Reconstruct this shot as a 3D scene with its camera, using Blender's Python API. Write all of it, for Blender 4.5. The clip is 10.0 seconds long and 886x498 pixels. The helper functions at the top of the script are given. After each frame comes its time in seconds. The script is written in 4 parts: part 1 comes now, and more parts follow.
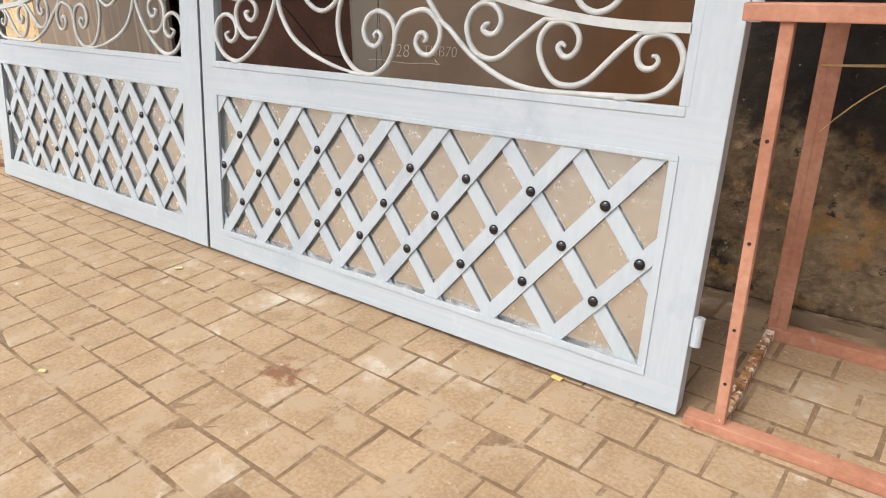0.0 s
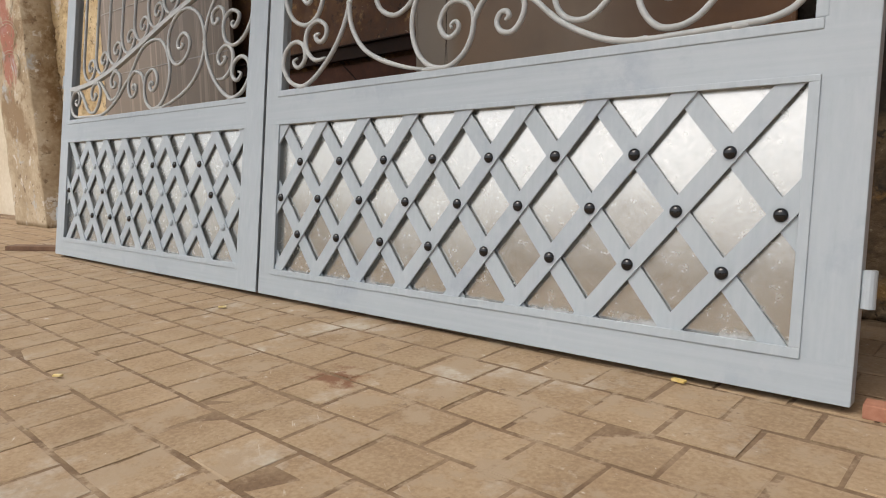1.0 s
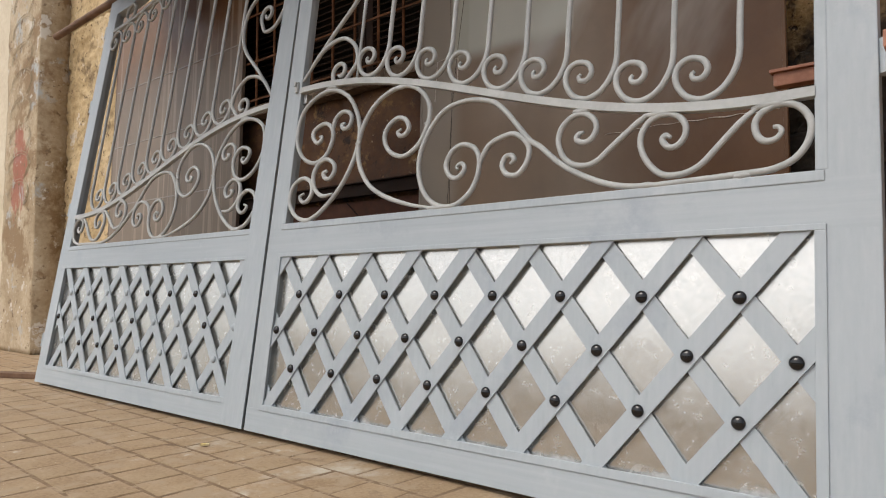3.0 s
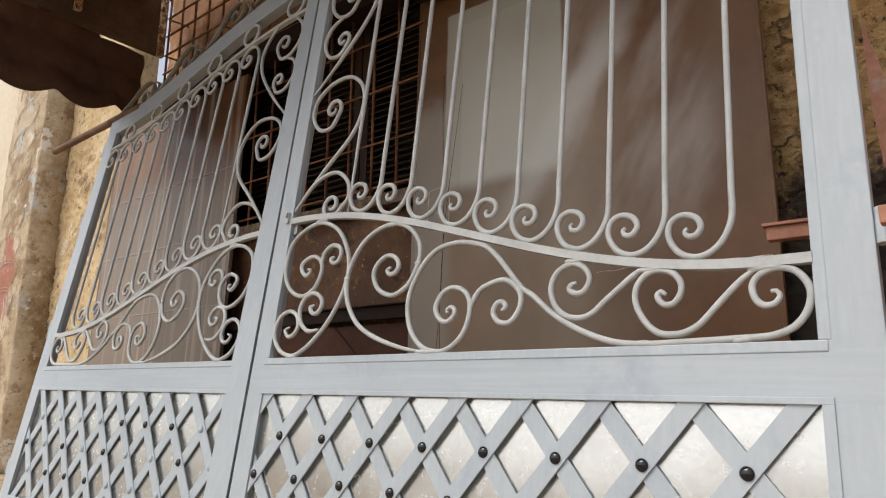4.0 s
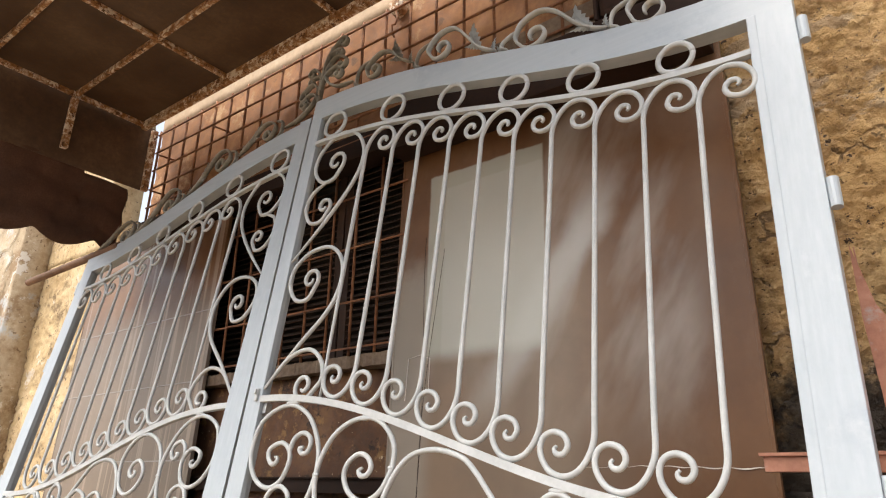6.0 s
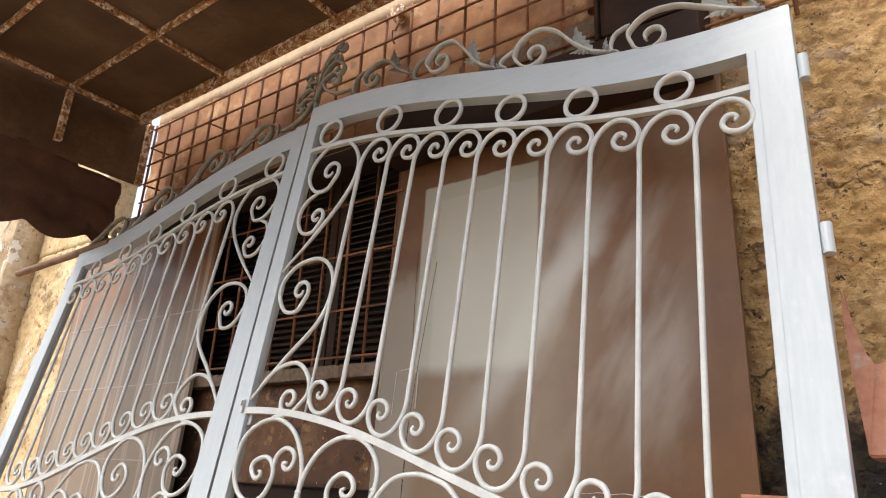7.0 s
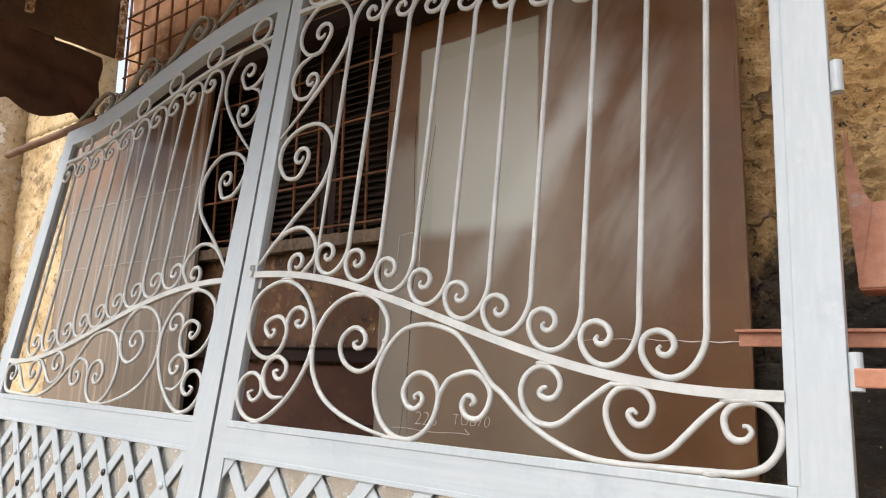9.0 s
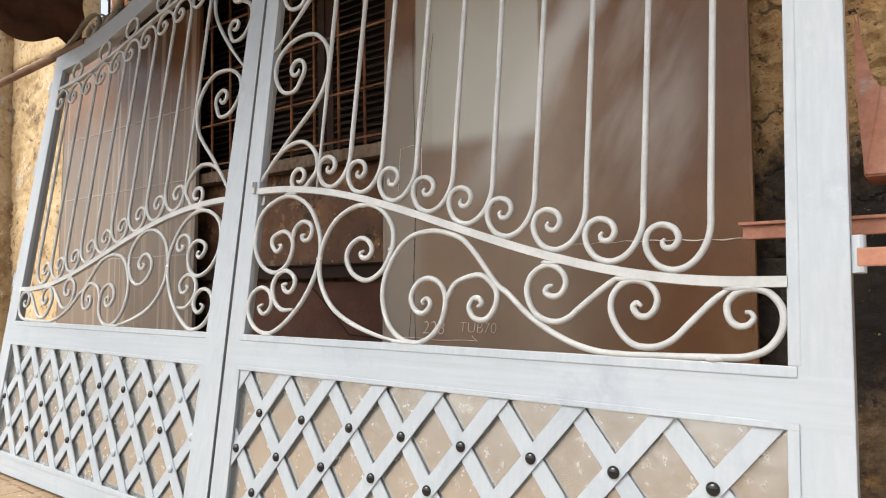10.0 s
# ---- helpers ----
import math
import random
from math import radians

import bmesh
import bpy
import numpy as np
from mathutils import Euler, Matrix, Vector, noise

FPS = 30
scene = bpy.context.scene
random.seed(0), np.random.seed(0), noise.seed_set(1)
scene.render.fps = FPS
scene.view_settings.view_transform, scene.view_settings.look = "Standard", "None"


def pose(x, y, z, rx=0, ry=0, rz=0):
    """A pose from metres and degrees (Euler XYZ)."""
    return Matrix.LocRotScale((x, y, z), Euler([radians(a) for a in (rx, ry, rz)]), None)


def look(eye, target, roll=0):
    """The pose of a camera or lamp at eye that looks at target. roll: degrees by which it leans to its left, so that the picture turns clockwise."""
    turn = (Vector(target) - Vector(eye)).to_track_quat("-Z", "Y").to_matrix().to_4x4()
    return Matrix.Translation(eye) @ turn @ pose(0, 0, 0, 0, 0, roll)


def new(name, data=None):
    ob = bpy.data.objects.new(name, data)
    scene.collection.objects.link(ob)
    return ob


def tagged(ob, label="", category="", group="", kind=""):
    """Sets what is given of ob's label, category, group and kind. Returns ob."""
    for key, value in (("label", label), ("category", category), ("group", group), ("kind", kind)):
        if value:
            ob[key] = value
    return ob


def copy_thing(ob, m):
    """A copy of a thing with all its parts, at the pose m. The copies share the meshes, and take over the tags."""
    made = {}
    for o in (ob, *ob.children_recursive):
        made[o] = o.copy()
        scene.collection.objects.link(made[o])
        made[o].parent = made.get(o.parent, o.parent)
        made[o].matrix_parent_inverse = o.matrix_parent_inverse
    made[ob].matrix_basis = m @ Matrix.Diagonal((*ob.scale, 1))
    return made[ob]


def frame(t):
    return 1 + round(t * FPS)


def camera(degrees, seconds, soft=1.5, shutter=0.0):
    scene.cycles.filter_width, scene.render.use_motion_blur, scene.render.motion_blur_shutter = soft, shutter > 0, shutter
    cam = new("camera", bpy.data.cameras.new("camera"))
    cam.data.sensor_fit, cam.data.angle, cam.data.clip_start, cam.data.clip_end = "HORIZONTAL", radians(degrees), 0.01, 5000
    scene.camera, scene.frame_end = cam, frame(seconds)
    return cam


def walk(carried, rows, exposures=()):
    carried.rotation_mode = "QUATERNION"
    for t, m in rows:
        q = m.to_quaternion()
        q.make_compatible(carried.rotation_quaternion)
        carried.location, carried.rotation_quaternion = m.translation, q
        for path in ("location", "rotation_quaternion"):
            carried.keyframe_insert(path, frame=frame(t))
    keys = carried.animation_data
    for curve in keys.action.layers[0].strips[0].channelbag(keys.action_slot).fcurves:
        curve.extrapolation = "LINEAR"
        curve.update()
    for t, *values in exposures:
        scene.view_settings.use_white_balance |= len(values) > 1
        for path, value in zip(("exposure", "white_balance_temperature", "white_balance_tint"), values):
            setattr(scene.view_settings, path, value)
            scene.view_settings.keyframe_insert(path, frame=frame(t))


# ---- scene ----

# ---- camera ----
# The gate leans back against the house; LEAN is its own frame: x along the gate, z up its face.
LEAN_DEG = 7.5
LEAN = pose(0, 0, 0.017, -LEAN_DEG, 0, 0)
cam = camera(67.8, 10.0, soft=1.1)
PATH = [
    (0.0, (2.376, -1.591, 0.887), (1.26, -0.042, 0.29), 3.2),
    (0.5, (2.285, -1.546, 0.578), (1.019, -0.031, 0.26), 3.8),
    (1.0, (2.195, -1.509, 0.338), (0.915, 0.024, 0.236), 2.9),
    (1.5, (2.171, -1.506, 0.321), (0.857, 0.002, 0.316), 4.8),
    (2.0, (2.154, -1.507, 0.317), (0.877, 0.026, 0.454), 5.0),
    (2.2, (2.152, -1.506, 0.317), (0.882, 0.025, 0.499), 4.8),
    (3.5, (2.141, -1.496, 0.386), (0.888, 0.002, 0.819), 5.0),
    (4.0, (2.128, -1.485, 0.482), (0.904, -0.023, 1.085), 5.3),
    (4.5, (2.12, -1.486, 0.575), (0.928, -0.059, 1.31), 5.2),
    (5.0, (2.123, -1.491, 0.673), (0.972, -0.085, 1.507), 5.1),
    (5.5, (2.128, -1.494, 0.746), (0.983, -0.104, 1.617), 5.6),
    (7.0, (2.161, -1.52, 0.898), (1.018, -0.117, 1.748), 7.8),
    (7.5, (2.155, -1.537, 0.909), (1.034, -0.071, 1.681), 7.4),
    (8.0, (2.142, -1.55, 0.887), (0.997, -0.059, 1.57), 6.5),
    (8.5, (2.135, -1.539, 0.859), (0.981, -0.028, 1.48), 6.3),
    (9.0, (2.13, -1.531, 0.826), (0.965, 0.011, 1.341), 5.5),
    (9.5, (2.124, -1.533, 0.795), (0.938, 0.027, 1.194), 4.3),
    (10.0, (2.122, -1.526, 0.768), (0.941, 0.06, 1.064), 3.5),
]
EXPOSURE = [(0.0, 0.95), (0.5, 0.85), (1.0, 0.23), (1.5, 0.05), (2.0, 0.06), (3.5, 0.33), (4.5, 0.64), (5.5, 1.03), (7.0, 1.25), (8.0, 1.18), (9.0, 1.06), (10.0, 1.0)]
walk(cam, [(t, LEAN @ look(e, a, r)) for t, e, a, r in PATH], EXPOSURE)

# ---- light: a hazy sun over the open street ----
SUN_EL, SUN_ROT = 54.0, 204.0
world = bpy.data.worlds.new("sky")
scene.world = world
world.use_nodes = True
wn = world.node_tree.nodes
sky = wn.new("ShaderNodeTexSky")
sky.sky_type, sky.sun_disc = "NISHITA", False
sky.sun_elevation, sky.sun_rotation = radians(SUN_EL), radians(SUN_ROT)
sky.dust_density, sky.air_density, sky.ozone_density = 4.0, 1.0, 1.0
hazy = wn.new("ShaderNodeHueSaturation")
hazy.inputs["Saturation"].default_value = 0.42
world.node_tree.links.new(sky.outputs[0], hazy.inputs["Color"])
world.node_tree.links.new(hazy.outputs[0], wn["Background"].inputs["Color"])
wn["Background"].inputs["Strength"].default_value = 0.15
sun = new("sun", bpy.data.lights.new("sun", "SUN"))
sun.data.energy, sun.data.angle, sun.data.color = 1.2, radians(35), (1.0, 0.92, 0.80)
az = radians(SUN_ROT)
sun_dir = Vector((math.sin(az) * math.cos(radians(SUN_EL)), math.cos(az) * math.cos(radians(SUN_EL)), math.sin(radians(SUN_EL))))
sun.matrix_world = look(sun_dir * 20, (0, 0, 0))


# ---- materials ----
def node(nt, kind, **values):
    n = nt.nodes.new(kind)
    for k, v in values.items():
        n.inputs[k].default_value = v
    return n


def ramp(nt, source, stops):
    r = nt.nodes.new("ShaderNodeValToRGB")
    els = r.color_ramp.elements
    while len(els) < len(stops):
        els.new(0.5)
    for e, (p, c) in zip(els, stops):
        e.position, e.color = p, (*c, 1) if len(c) == 3 else c
    nt.links.new(source, r.inputs[0])
    return r.outputs[0]


def blend(nt, fac, a, b, mode="MIX"):
    m = nt.nodes.new("ShaderNodeMix")
    m.data_type, m.blend_type = "RGBA", mode
    for socket, v in ((m.inputs[0], fac), (m.inputs[6], a), (m.inputs[7], b)):
        if isinstance(v, (float, int)):
            socket.default_value = v
        elif isinstance(v, tuple):
            socket.default_value = (*v, 1)
        else:
            nt.links.new(v, socket)
    return m.outputs[2]


def noise_out(nt, scale, detail=6.0, rough=0.6, vec=None, stretch=None):
    n = node(nt, "ShaderNodeTexNoise", Scale=scale, Detail=detail, Roughness=rough)
    v = vec or nt.nodes.new("ShaderNodeNewGeometry").outputs["Position"]
    if stretch:
        mp = nt.nodes.new("ShaderNodeMapping")
        mp.inputs["Scale"].default_value = stretch
        nt.links.new(v, mp.inputs["Vector"])
        v = mp.outputs[0]
    nt.links.new(v, n.inputs["Vector"])
    return n.outputs["Fac"]


def material(name, rough=0.6, metal=0.0):
    m = bpy.data.materials.new(name)
    m.use_nodes = True
    b = m.node_tree.nodes["Principled BSDF"]
    b.inputs["Roughness"].default_value, b.inputs["Metallic"].default_value = rough, metal
    return m, m.node_tree, b


def bump(nt, b, height, strength, distance=0.01):
    n = node(nt, "ShaderNodeBump", Strength=strength, Distance=distance)
    nt.links.new(height, n.inputs["Height"])
    nt.links.new(n.outputs[0], b.inputs["Normal"])


def surface(name, dark, mid, light, big=2.0, fine=40.0, rough=(0.5, 0.8), metal=0.0, relief=0.2, deep=0.01, stretch=None, island=False, grain=0.4):
    """Three tones over a broad and a fine noise, with grain relief."""
    m, nt, b = material(name, metal=metal)
    n1, n2 = noise_out(nt, big, 5, 0.6, stretch=stretch), noise_out(nt, fine, 6, 0.65)
    f = blend(nt, grain, n1, n2)
    c = ramp(nt, f, ((0.36, dark), (0.5, mid), (0.64, light)))
    if island:
        r = nt.nodes.new("ShaderNodeObjectInfo").outputs["Random"] if island == "object" else nt.nodes.new("ShaderNodeNewGeometry").outputs["Random Per Island"]
        c = blend(nt, 1.0, c, ramp(nt, r, ((0, (0.955, 0.95, 0.94)), (1, (1.035, 1.03, 1.02)))), "MULTIPLY")
    nt.links.new(c, b.inputs["Base Color"])
    nt.links.new(ramp(nt, n2, ((0.3, (rough[0],) * 3), (0.7, (rough[1],) * 3))), b.inputs["Roughness"])
    bump(nt, b, f, relief, deep)
    return m


def weather(m, colour, scale, lo, hi, rough=None):
    """Patches of another colour with ragged edges of their own."""
    nt = m.node_tree
    b = nt.nodes["Principled BSDF"]
    n = noise_out(nt, scale, 9, 0.7)
    fac = ramp(nt, n, ((lo, (0, 0, 0)), (hi, (1, 1, 1))))
    old = b.inputs["Base Color"].links[0].from_socket
    nt.links.new(blend(nt, fac, old, colour), b.inputs["Base Color"])
    return m


def span(nt, value, a, b_):
    m = nt.nodes.new("ShaderNodeMapRange")
    m.interpolation_type = "SMOOTHSTEP"
    for k, v in ((1, a), (2, b_)):
        m.inputs[k].default_value = v
    nt.links.new(value, m.inputs[0])
    return m.outputs[0]


def maths(nt, op, a, b_):
    m = nt.nodes.new("ShaderNodeMath")
    m.operation = op
    for socket, v in zip(m.inputs, (a, b_)):
        if isinstance(v, float):
            socket.default_value = v
        else:
            nt.links.new(v, socket)
    return m.outputs[0]




def brushed(name, stretch):
    """Grey primer laid on with a brush along one direction."""
    m = surface(name, (0.343, 0.388, 0.424), (0.370, 0.416, 0.453), (0.394, 0.440, 0.477), 1.1, 60, (0.36, 0.52), relief=0.05, deep=0.002, grain=0.2)
    nt = m.node_tree
    hair = noise_out(nt, 1.0, 5, 0.6, stretch=stretch)
    tone = nt.nodes["Principled BSDF"].inputs["Base Color"]
    nt.links.new(blend(nt, ramp(nt, hair, ((0.45, (0, 0, 0)), (0.75, (0.4, 0.4, 0.4)))), tone.links[0].from_socket, (0.47, 0.508, 0.538)), tone)
    nt.links.new(blend(nt, ramp(nt, hair, ((0.25, (0.35, 0.35, 0.35)), (0.42, (0, 0, 0)))), tone.links[0].from_socket, (0.29, 0.34, 0.37)), tone)
    return m


def thin_coat(m):
    weather(m, (0.30, 0.345, 0.40), 3.2, 0.55, 0.72)
    return weather(m, (0.46, 0.495, 0.52), 6.5, 0.60, 0.78)


GATE_PAINT = brushed("grey_gate_primer", (70.0, 70.0, 2.2))
RAIL_PAINT = brushed("grey_rail_primer", (2.2, 70.0, 70.0))
thin_coat(GATE_PAINT), thin_coat(RAIL_PAINT)
BAR_PAINT = surface("grey_bar_primer", (0.37, 0.385, 0.385), (0.43, 0.445, 0.444), (0.49, 0.502, 0.498), 9, 60, (0.55, 0.75), relief=0.08, deep=0.002)
ORNAMENT = surface("dull_grey_scrollwork", (0.31, 0.325, 0.32), (0.40, 0.415, 0.405), (0.48, 0.49, 0.475), 7, 80, (0.55, 0.8), relief=0.3, deep=0.003)
# dull unpainted iron, darkened further for the shade it stands in
SHADED_BARE_CREST = surface("dull_unpainted_iron_shaded", (0.15, 0.14, 0.115), (0.225, 0.21, 0.175), (0.32, 0.305, 0.26), 9, 80, (0.55, 0.8), relief=0.3, deep=0.003)
RIVET = surface("black_enamel", (0.006, 0.006, 0.007), (0.01, 0.01, 0.011), (0.016, 0.016, 0.018), 5, 90, (0.05, 0.1), relief=0.03)
STEEL = surface("bare_steel", (0.2, 0.2, 0.2), (0.3, 0.3, 0.3), (0.4, 0.4, 0.39), 9, 80, (0.35, 0.5), metal=0.8, relief=0.1)
RED_OXIDE = surface("red_oxide_primer", (0.26, 0.105, 0.06), (0.375, 0.168, 0.105), (0.47, 0.24, 0.16), 4, 50, (0.5, 0.75), relief=0.15, deep=0.003)
weather(RED_OXIDE, (0.36, 0.30, 0.27), 7, 0.6, 0.68)
weather(RED_OXIDE, (0.62, 0.48, 0.40), 34, 0.67, 0.70)
weather(RED_OXIDE, (0.10, 0.05, 0.035), 23, 0.69, 0.72)
RUST = surface("rusted_iron", (0.10, 0.042, 0.019), (0.19, 0.078, 0.033), (0.30, 0.14, 0.065), 9, 70, (0.7, 0.9), relief=0.5, deep=0.004)
RUST_PALE = surface("flaking_rusty_paint", (0.16, 0.062, 0.02), (0.34, 0.175, 0.07), (0.68, 0.58, 0.46), 22, 70, (0.6, 0.9), relief=0.5, deep=0.004)
weather(RUST_PALE, (0.74, 0.66, 0.55), 19, 0.53, 0.57)
weather(RUST_PALE, (0.10, 0.04, 0.015), 26, 0.56, 0.60)
BROWN_SHEET = surface("brown_enamel_sheet", (0.118, 0.056, 0.024), (0.162, 0.080, 0.036), (0.205, 0.108, 0.052), 0.9, 30, (0.28, 0.40), relief=0.03, deep=0.002, grain=0.08)
nt = BROWN_SHEET.node_tree
nt.nodes["Principled BSDF"].inputs["Specular IOR Level"].default_value = 0.27
tone = nt.nodes["Principled BSDF"].inputs["Base Color"]


def over(fac, colour):
    nt.links.new(blend(nt, fac, tone.links[0].from_socket, colour), tone)


# wiped-on dust: long soft upright streaks
over(ramp(nt, noise_out(nt, 1.0, 3, 0.5, stretch=(3.2, 1.0, 0.5)), ((0.5, (0, 0, 0)), (0.75, (0.32, 0.32, 0.32)))), (0.34, 0.265, 0.195))
over(ramp(nt, noise_out(nt, 1.0, 6, 0.65, stretch=(9.0, 1.0, 6.0)), ((0.5, (0, 0, 0)), (0.8, (0.16, 0.16, 0.16)))), (0.32, 0.225, 0.15))
over(ramp(nt, noise_out(nt, 1.0, 5, 0.6, stretch=(3.0, 1.0, 3.4)), ((0.50, (0, 0, 0)), (0.75, (0.6, 0.6, 0.6)))), (0.09, 0.04, 0.02))
xyz = nt.nodes.new("ShaderNodeSeparateXYZ")
nt.links.new(nt.nodes.new("ShaderNodeNewGeometry").outputs["Position"], xyz.inputs[0])
# slanting pale streaks: sky sheen painted into the colour, with some dust
slant = nt.nodes.new("ShaderNodeMapping")
slant.inputs["Rotation"].default_value = (0, radians(-27), 0)
nt.links.new(xyz.inputs[0].links[0].from_socket, slant.inputs["Vector"])
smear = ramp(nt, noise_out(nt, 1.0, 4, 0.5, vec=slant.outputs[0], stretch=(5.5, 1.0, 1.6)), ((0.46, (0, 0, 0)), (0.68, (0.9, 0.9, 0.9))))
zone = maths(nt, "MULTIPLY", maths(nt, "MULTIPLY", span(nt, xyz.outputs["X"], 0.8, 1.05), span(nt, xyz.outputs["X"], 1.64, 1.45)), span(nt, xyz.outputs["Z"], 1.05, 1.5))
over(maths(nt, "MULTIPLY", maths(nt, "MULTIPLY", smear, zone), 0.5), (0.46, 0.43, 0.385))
# one long pale streak leaning to the side, sky reflection painted in with dust
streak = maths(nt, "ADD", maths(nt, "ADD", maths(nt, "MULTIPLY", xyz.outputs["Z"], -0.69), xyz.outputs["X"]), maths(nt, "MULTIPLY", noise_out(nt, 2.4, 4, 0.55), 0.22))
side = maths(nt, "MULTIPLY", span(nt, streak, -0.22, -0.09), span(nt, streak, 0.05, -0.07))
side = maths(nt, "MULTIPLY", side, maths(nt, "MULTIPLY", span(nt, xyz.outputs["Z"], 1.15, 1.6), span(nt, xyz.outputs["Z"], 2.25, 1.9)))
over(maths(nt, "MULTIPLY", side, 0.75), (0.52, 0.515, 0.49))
# a pale grey rectangle, and dust with painted-in sheen low on the big sheet
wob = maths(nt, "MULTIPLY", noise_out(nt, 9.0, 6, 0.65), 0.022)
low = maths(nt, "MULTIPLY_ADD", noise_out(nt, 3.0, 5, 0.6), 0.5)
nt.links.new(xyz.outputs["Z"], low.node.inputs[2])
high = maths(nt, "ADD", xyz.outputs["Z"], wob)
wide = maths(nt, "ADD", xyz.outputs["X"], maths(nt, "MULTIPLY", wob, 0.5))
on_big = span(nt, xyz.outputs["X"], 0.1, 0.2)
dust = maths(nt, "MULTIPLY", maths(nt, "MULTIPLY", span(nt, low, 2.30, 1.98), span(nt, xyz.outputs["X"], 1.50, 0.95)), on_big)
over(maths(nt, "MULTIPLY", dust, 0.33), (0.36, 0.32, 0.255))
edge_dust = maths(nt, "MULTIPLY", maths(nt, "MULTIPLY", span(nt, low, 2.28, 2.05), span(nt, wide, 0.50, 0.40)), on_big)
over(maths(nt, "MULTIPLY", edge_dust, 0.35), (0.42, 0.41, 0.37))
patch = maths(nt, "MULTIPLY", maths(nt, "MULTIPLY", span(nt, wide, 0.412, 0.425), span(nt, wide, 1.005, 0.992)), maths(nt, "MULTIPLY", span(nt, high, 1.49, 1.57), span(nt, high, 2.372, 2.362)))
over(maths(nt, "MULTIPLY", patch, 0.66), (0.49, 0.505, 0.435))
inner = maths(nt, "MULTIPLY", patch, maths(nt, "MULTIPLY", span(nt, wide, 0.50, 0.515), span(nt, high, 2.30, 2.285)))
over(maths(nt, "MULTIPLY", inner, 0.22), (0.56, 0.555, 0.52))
# the skin beside it: grey dust over most of it and fine run marks
beside = span(nt, xyz.outputs["X"], -0.9, -1.1)
over(maths(nt, "MULTIPLY", maths(nt, "MULTIPLY", beside, span(nt, low, 2.45, 2.05)), 0.70), (0.235, 0.205, 0.17))
runs = ramp(nt, noise_out(nt, 1.0, 2, 0.5, stretch=(26.0, 1.0, 0.35)), ((0.57, (0, 0, 0)), (0.66, (0.6, 0.6, 0.6))))
over(maths(nt, "MULTIPLY", runs, beside), (0.42, 0.34, 0.27))
DUSTY_SHEET = surface("dusty_grey_sheet", (0.27, 0.24, 0.215), (0.33, 0.295, 0.265), (0.38, 0.35, 0.315), 1.6, 35, (0.4, 0.6), relief=0.04, deep=0.002)
DARK_SHEET = surface("dark_brown_sheet", (0.014, 0.008, 0.006), (0.025, 0.013, 0.009), (0.046, 0.024, 0.016), 2.2, 40, (0.6, 0.8), relief=0.1, deep=0.003)
DARK_SHEET.node_tree.nodes["Principled BSDF"].inputs["Specular IOR Level"].default_value = 0.2
AWNING = surface("sooty_awning_sheet", (0.048, 0.026, 0.014), (0.085, 0.048, 0.026), (0.14, 0.085, 0.048), 2.6, 35, (0.5, 0.75), relief=0.15, deep=0.004)
CLOTH = surface("dark_awning_cloth", (0.07, 0.036, 0.022), (0.11, 0.058, 0.036), (0.16, 0.092, 0.06), 4, 120, (0.8, 0.95), relief=0.2, deep=0.002)
OCHRE = surface("ochre_plaster", (0.36, 0.25, 0.12), (0.53, 0.40, 0.225), (0.66, 0.53, 0.34), 2.2, 28, (0.85, 0.97), relief=0.9, deep=0.02)
weather(OCHRE, (0.20, 0.14, 0.08), 5.5, 0.56, 0.66)
weather(OCHRE, (0.14, 0.095, 0.05), 24, 0.58, 0.63)
weather(OCHRE, (0.62, 0.55, 0.45), 3.4, 0.61, 0.64)
weather(OCHRE, (0.46, 0.33, 0.18), 13, 0.6, 0.63)
CRUSTY = surface("crusty_ochre_plaster", (0.34, 0.20, 0.08), (0.48, 0.30, 0.128), (0.62, 0.42, 0.20), 9, 70, (0.88, 0.97), relief=0.9, deep=0.02)
nt = CRUSTY.node_tree
tone = nt.nodes["Principled BSDF"].inputs["Base Color"]
coat = ramp(nt, noise_out(nt, 2.4, 9, 0.62), ((0.50, (0, 0, 0)), (0.51, (1, 1, 1))))
flake = ramp(nt, noise_out(nt, 13, 9, 0.66), ((0.665, (0, 0, 0)), (0.68, (1, 1, 1))))
hole = ramp(nt, noise_out(nt, 46, 6, 0.62, stretch=(1.0, 1.0, 1.5)), ((0.622, (0, 0, 0)), (0.64, (1, 1, 1))))
clod = node(nt, "ShaderNodeTexVoronoi", Scale=30.0, Randomness=1.0)
clod.feature = "SMOOTH_F1"
jog = nt.nodes.new("ShaderNodeVectorMath")
jog.operation = "MULTIPLY_ADD"
grit = node(nt, "ShaderNodeTexNoise", Scale=22.0, Detail=5.0)
nt.links.new(nt.nodes.new("ShaderNodeNewGeometry").outputs["Position"], grit.inputs["Vector"])
nt.links.new(grit.outputs["Color"], jog.inputs[0])
jog.inputs[1].default_value = (0.06, 0.06, 0.06)
nt.links.new(grit.inputs["Vector"].links[0].from_socket, jog.inputs[2])
nt.links.new(jog.outputs[0], clod.inputs["Vector"])
skin_tone = ramp(nt, noise_out(nt, 3.4, 8, 0.65), ((0.36, (0.45, 0.27, 0.105)), (0.5, (0.55, 0.345, 0.145)), (0.64, (0.64, 0.435, 0.215))))
over(coat, skin_tone)
over(ramp(nt, noise_out(nt, 1.5, 8, 0.65, stretch=(0.8, 1.0, 1.7)), ((0.585, (0, 0, 0)), (0.60, (0.4, 0.4, 0.4)))), (0.36, 0.30, 0.235))
over(maths(nt, "MULTIPLY", flake, 0.7), (0.66, 0.53, 0.36))
crack = node(nt, "ShaderNodeTexVoronoi", Scale=6.5)
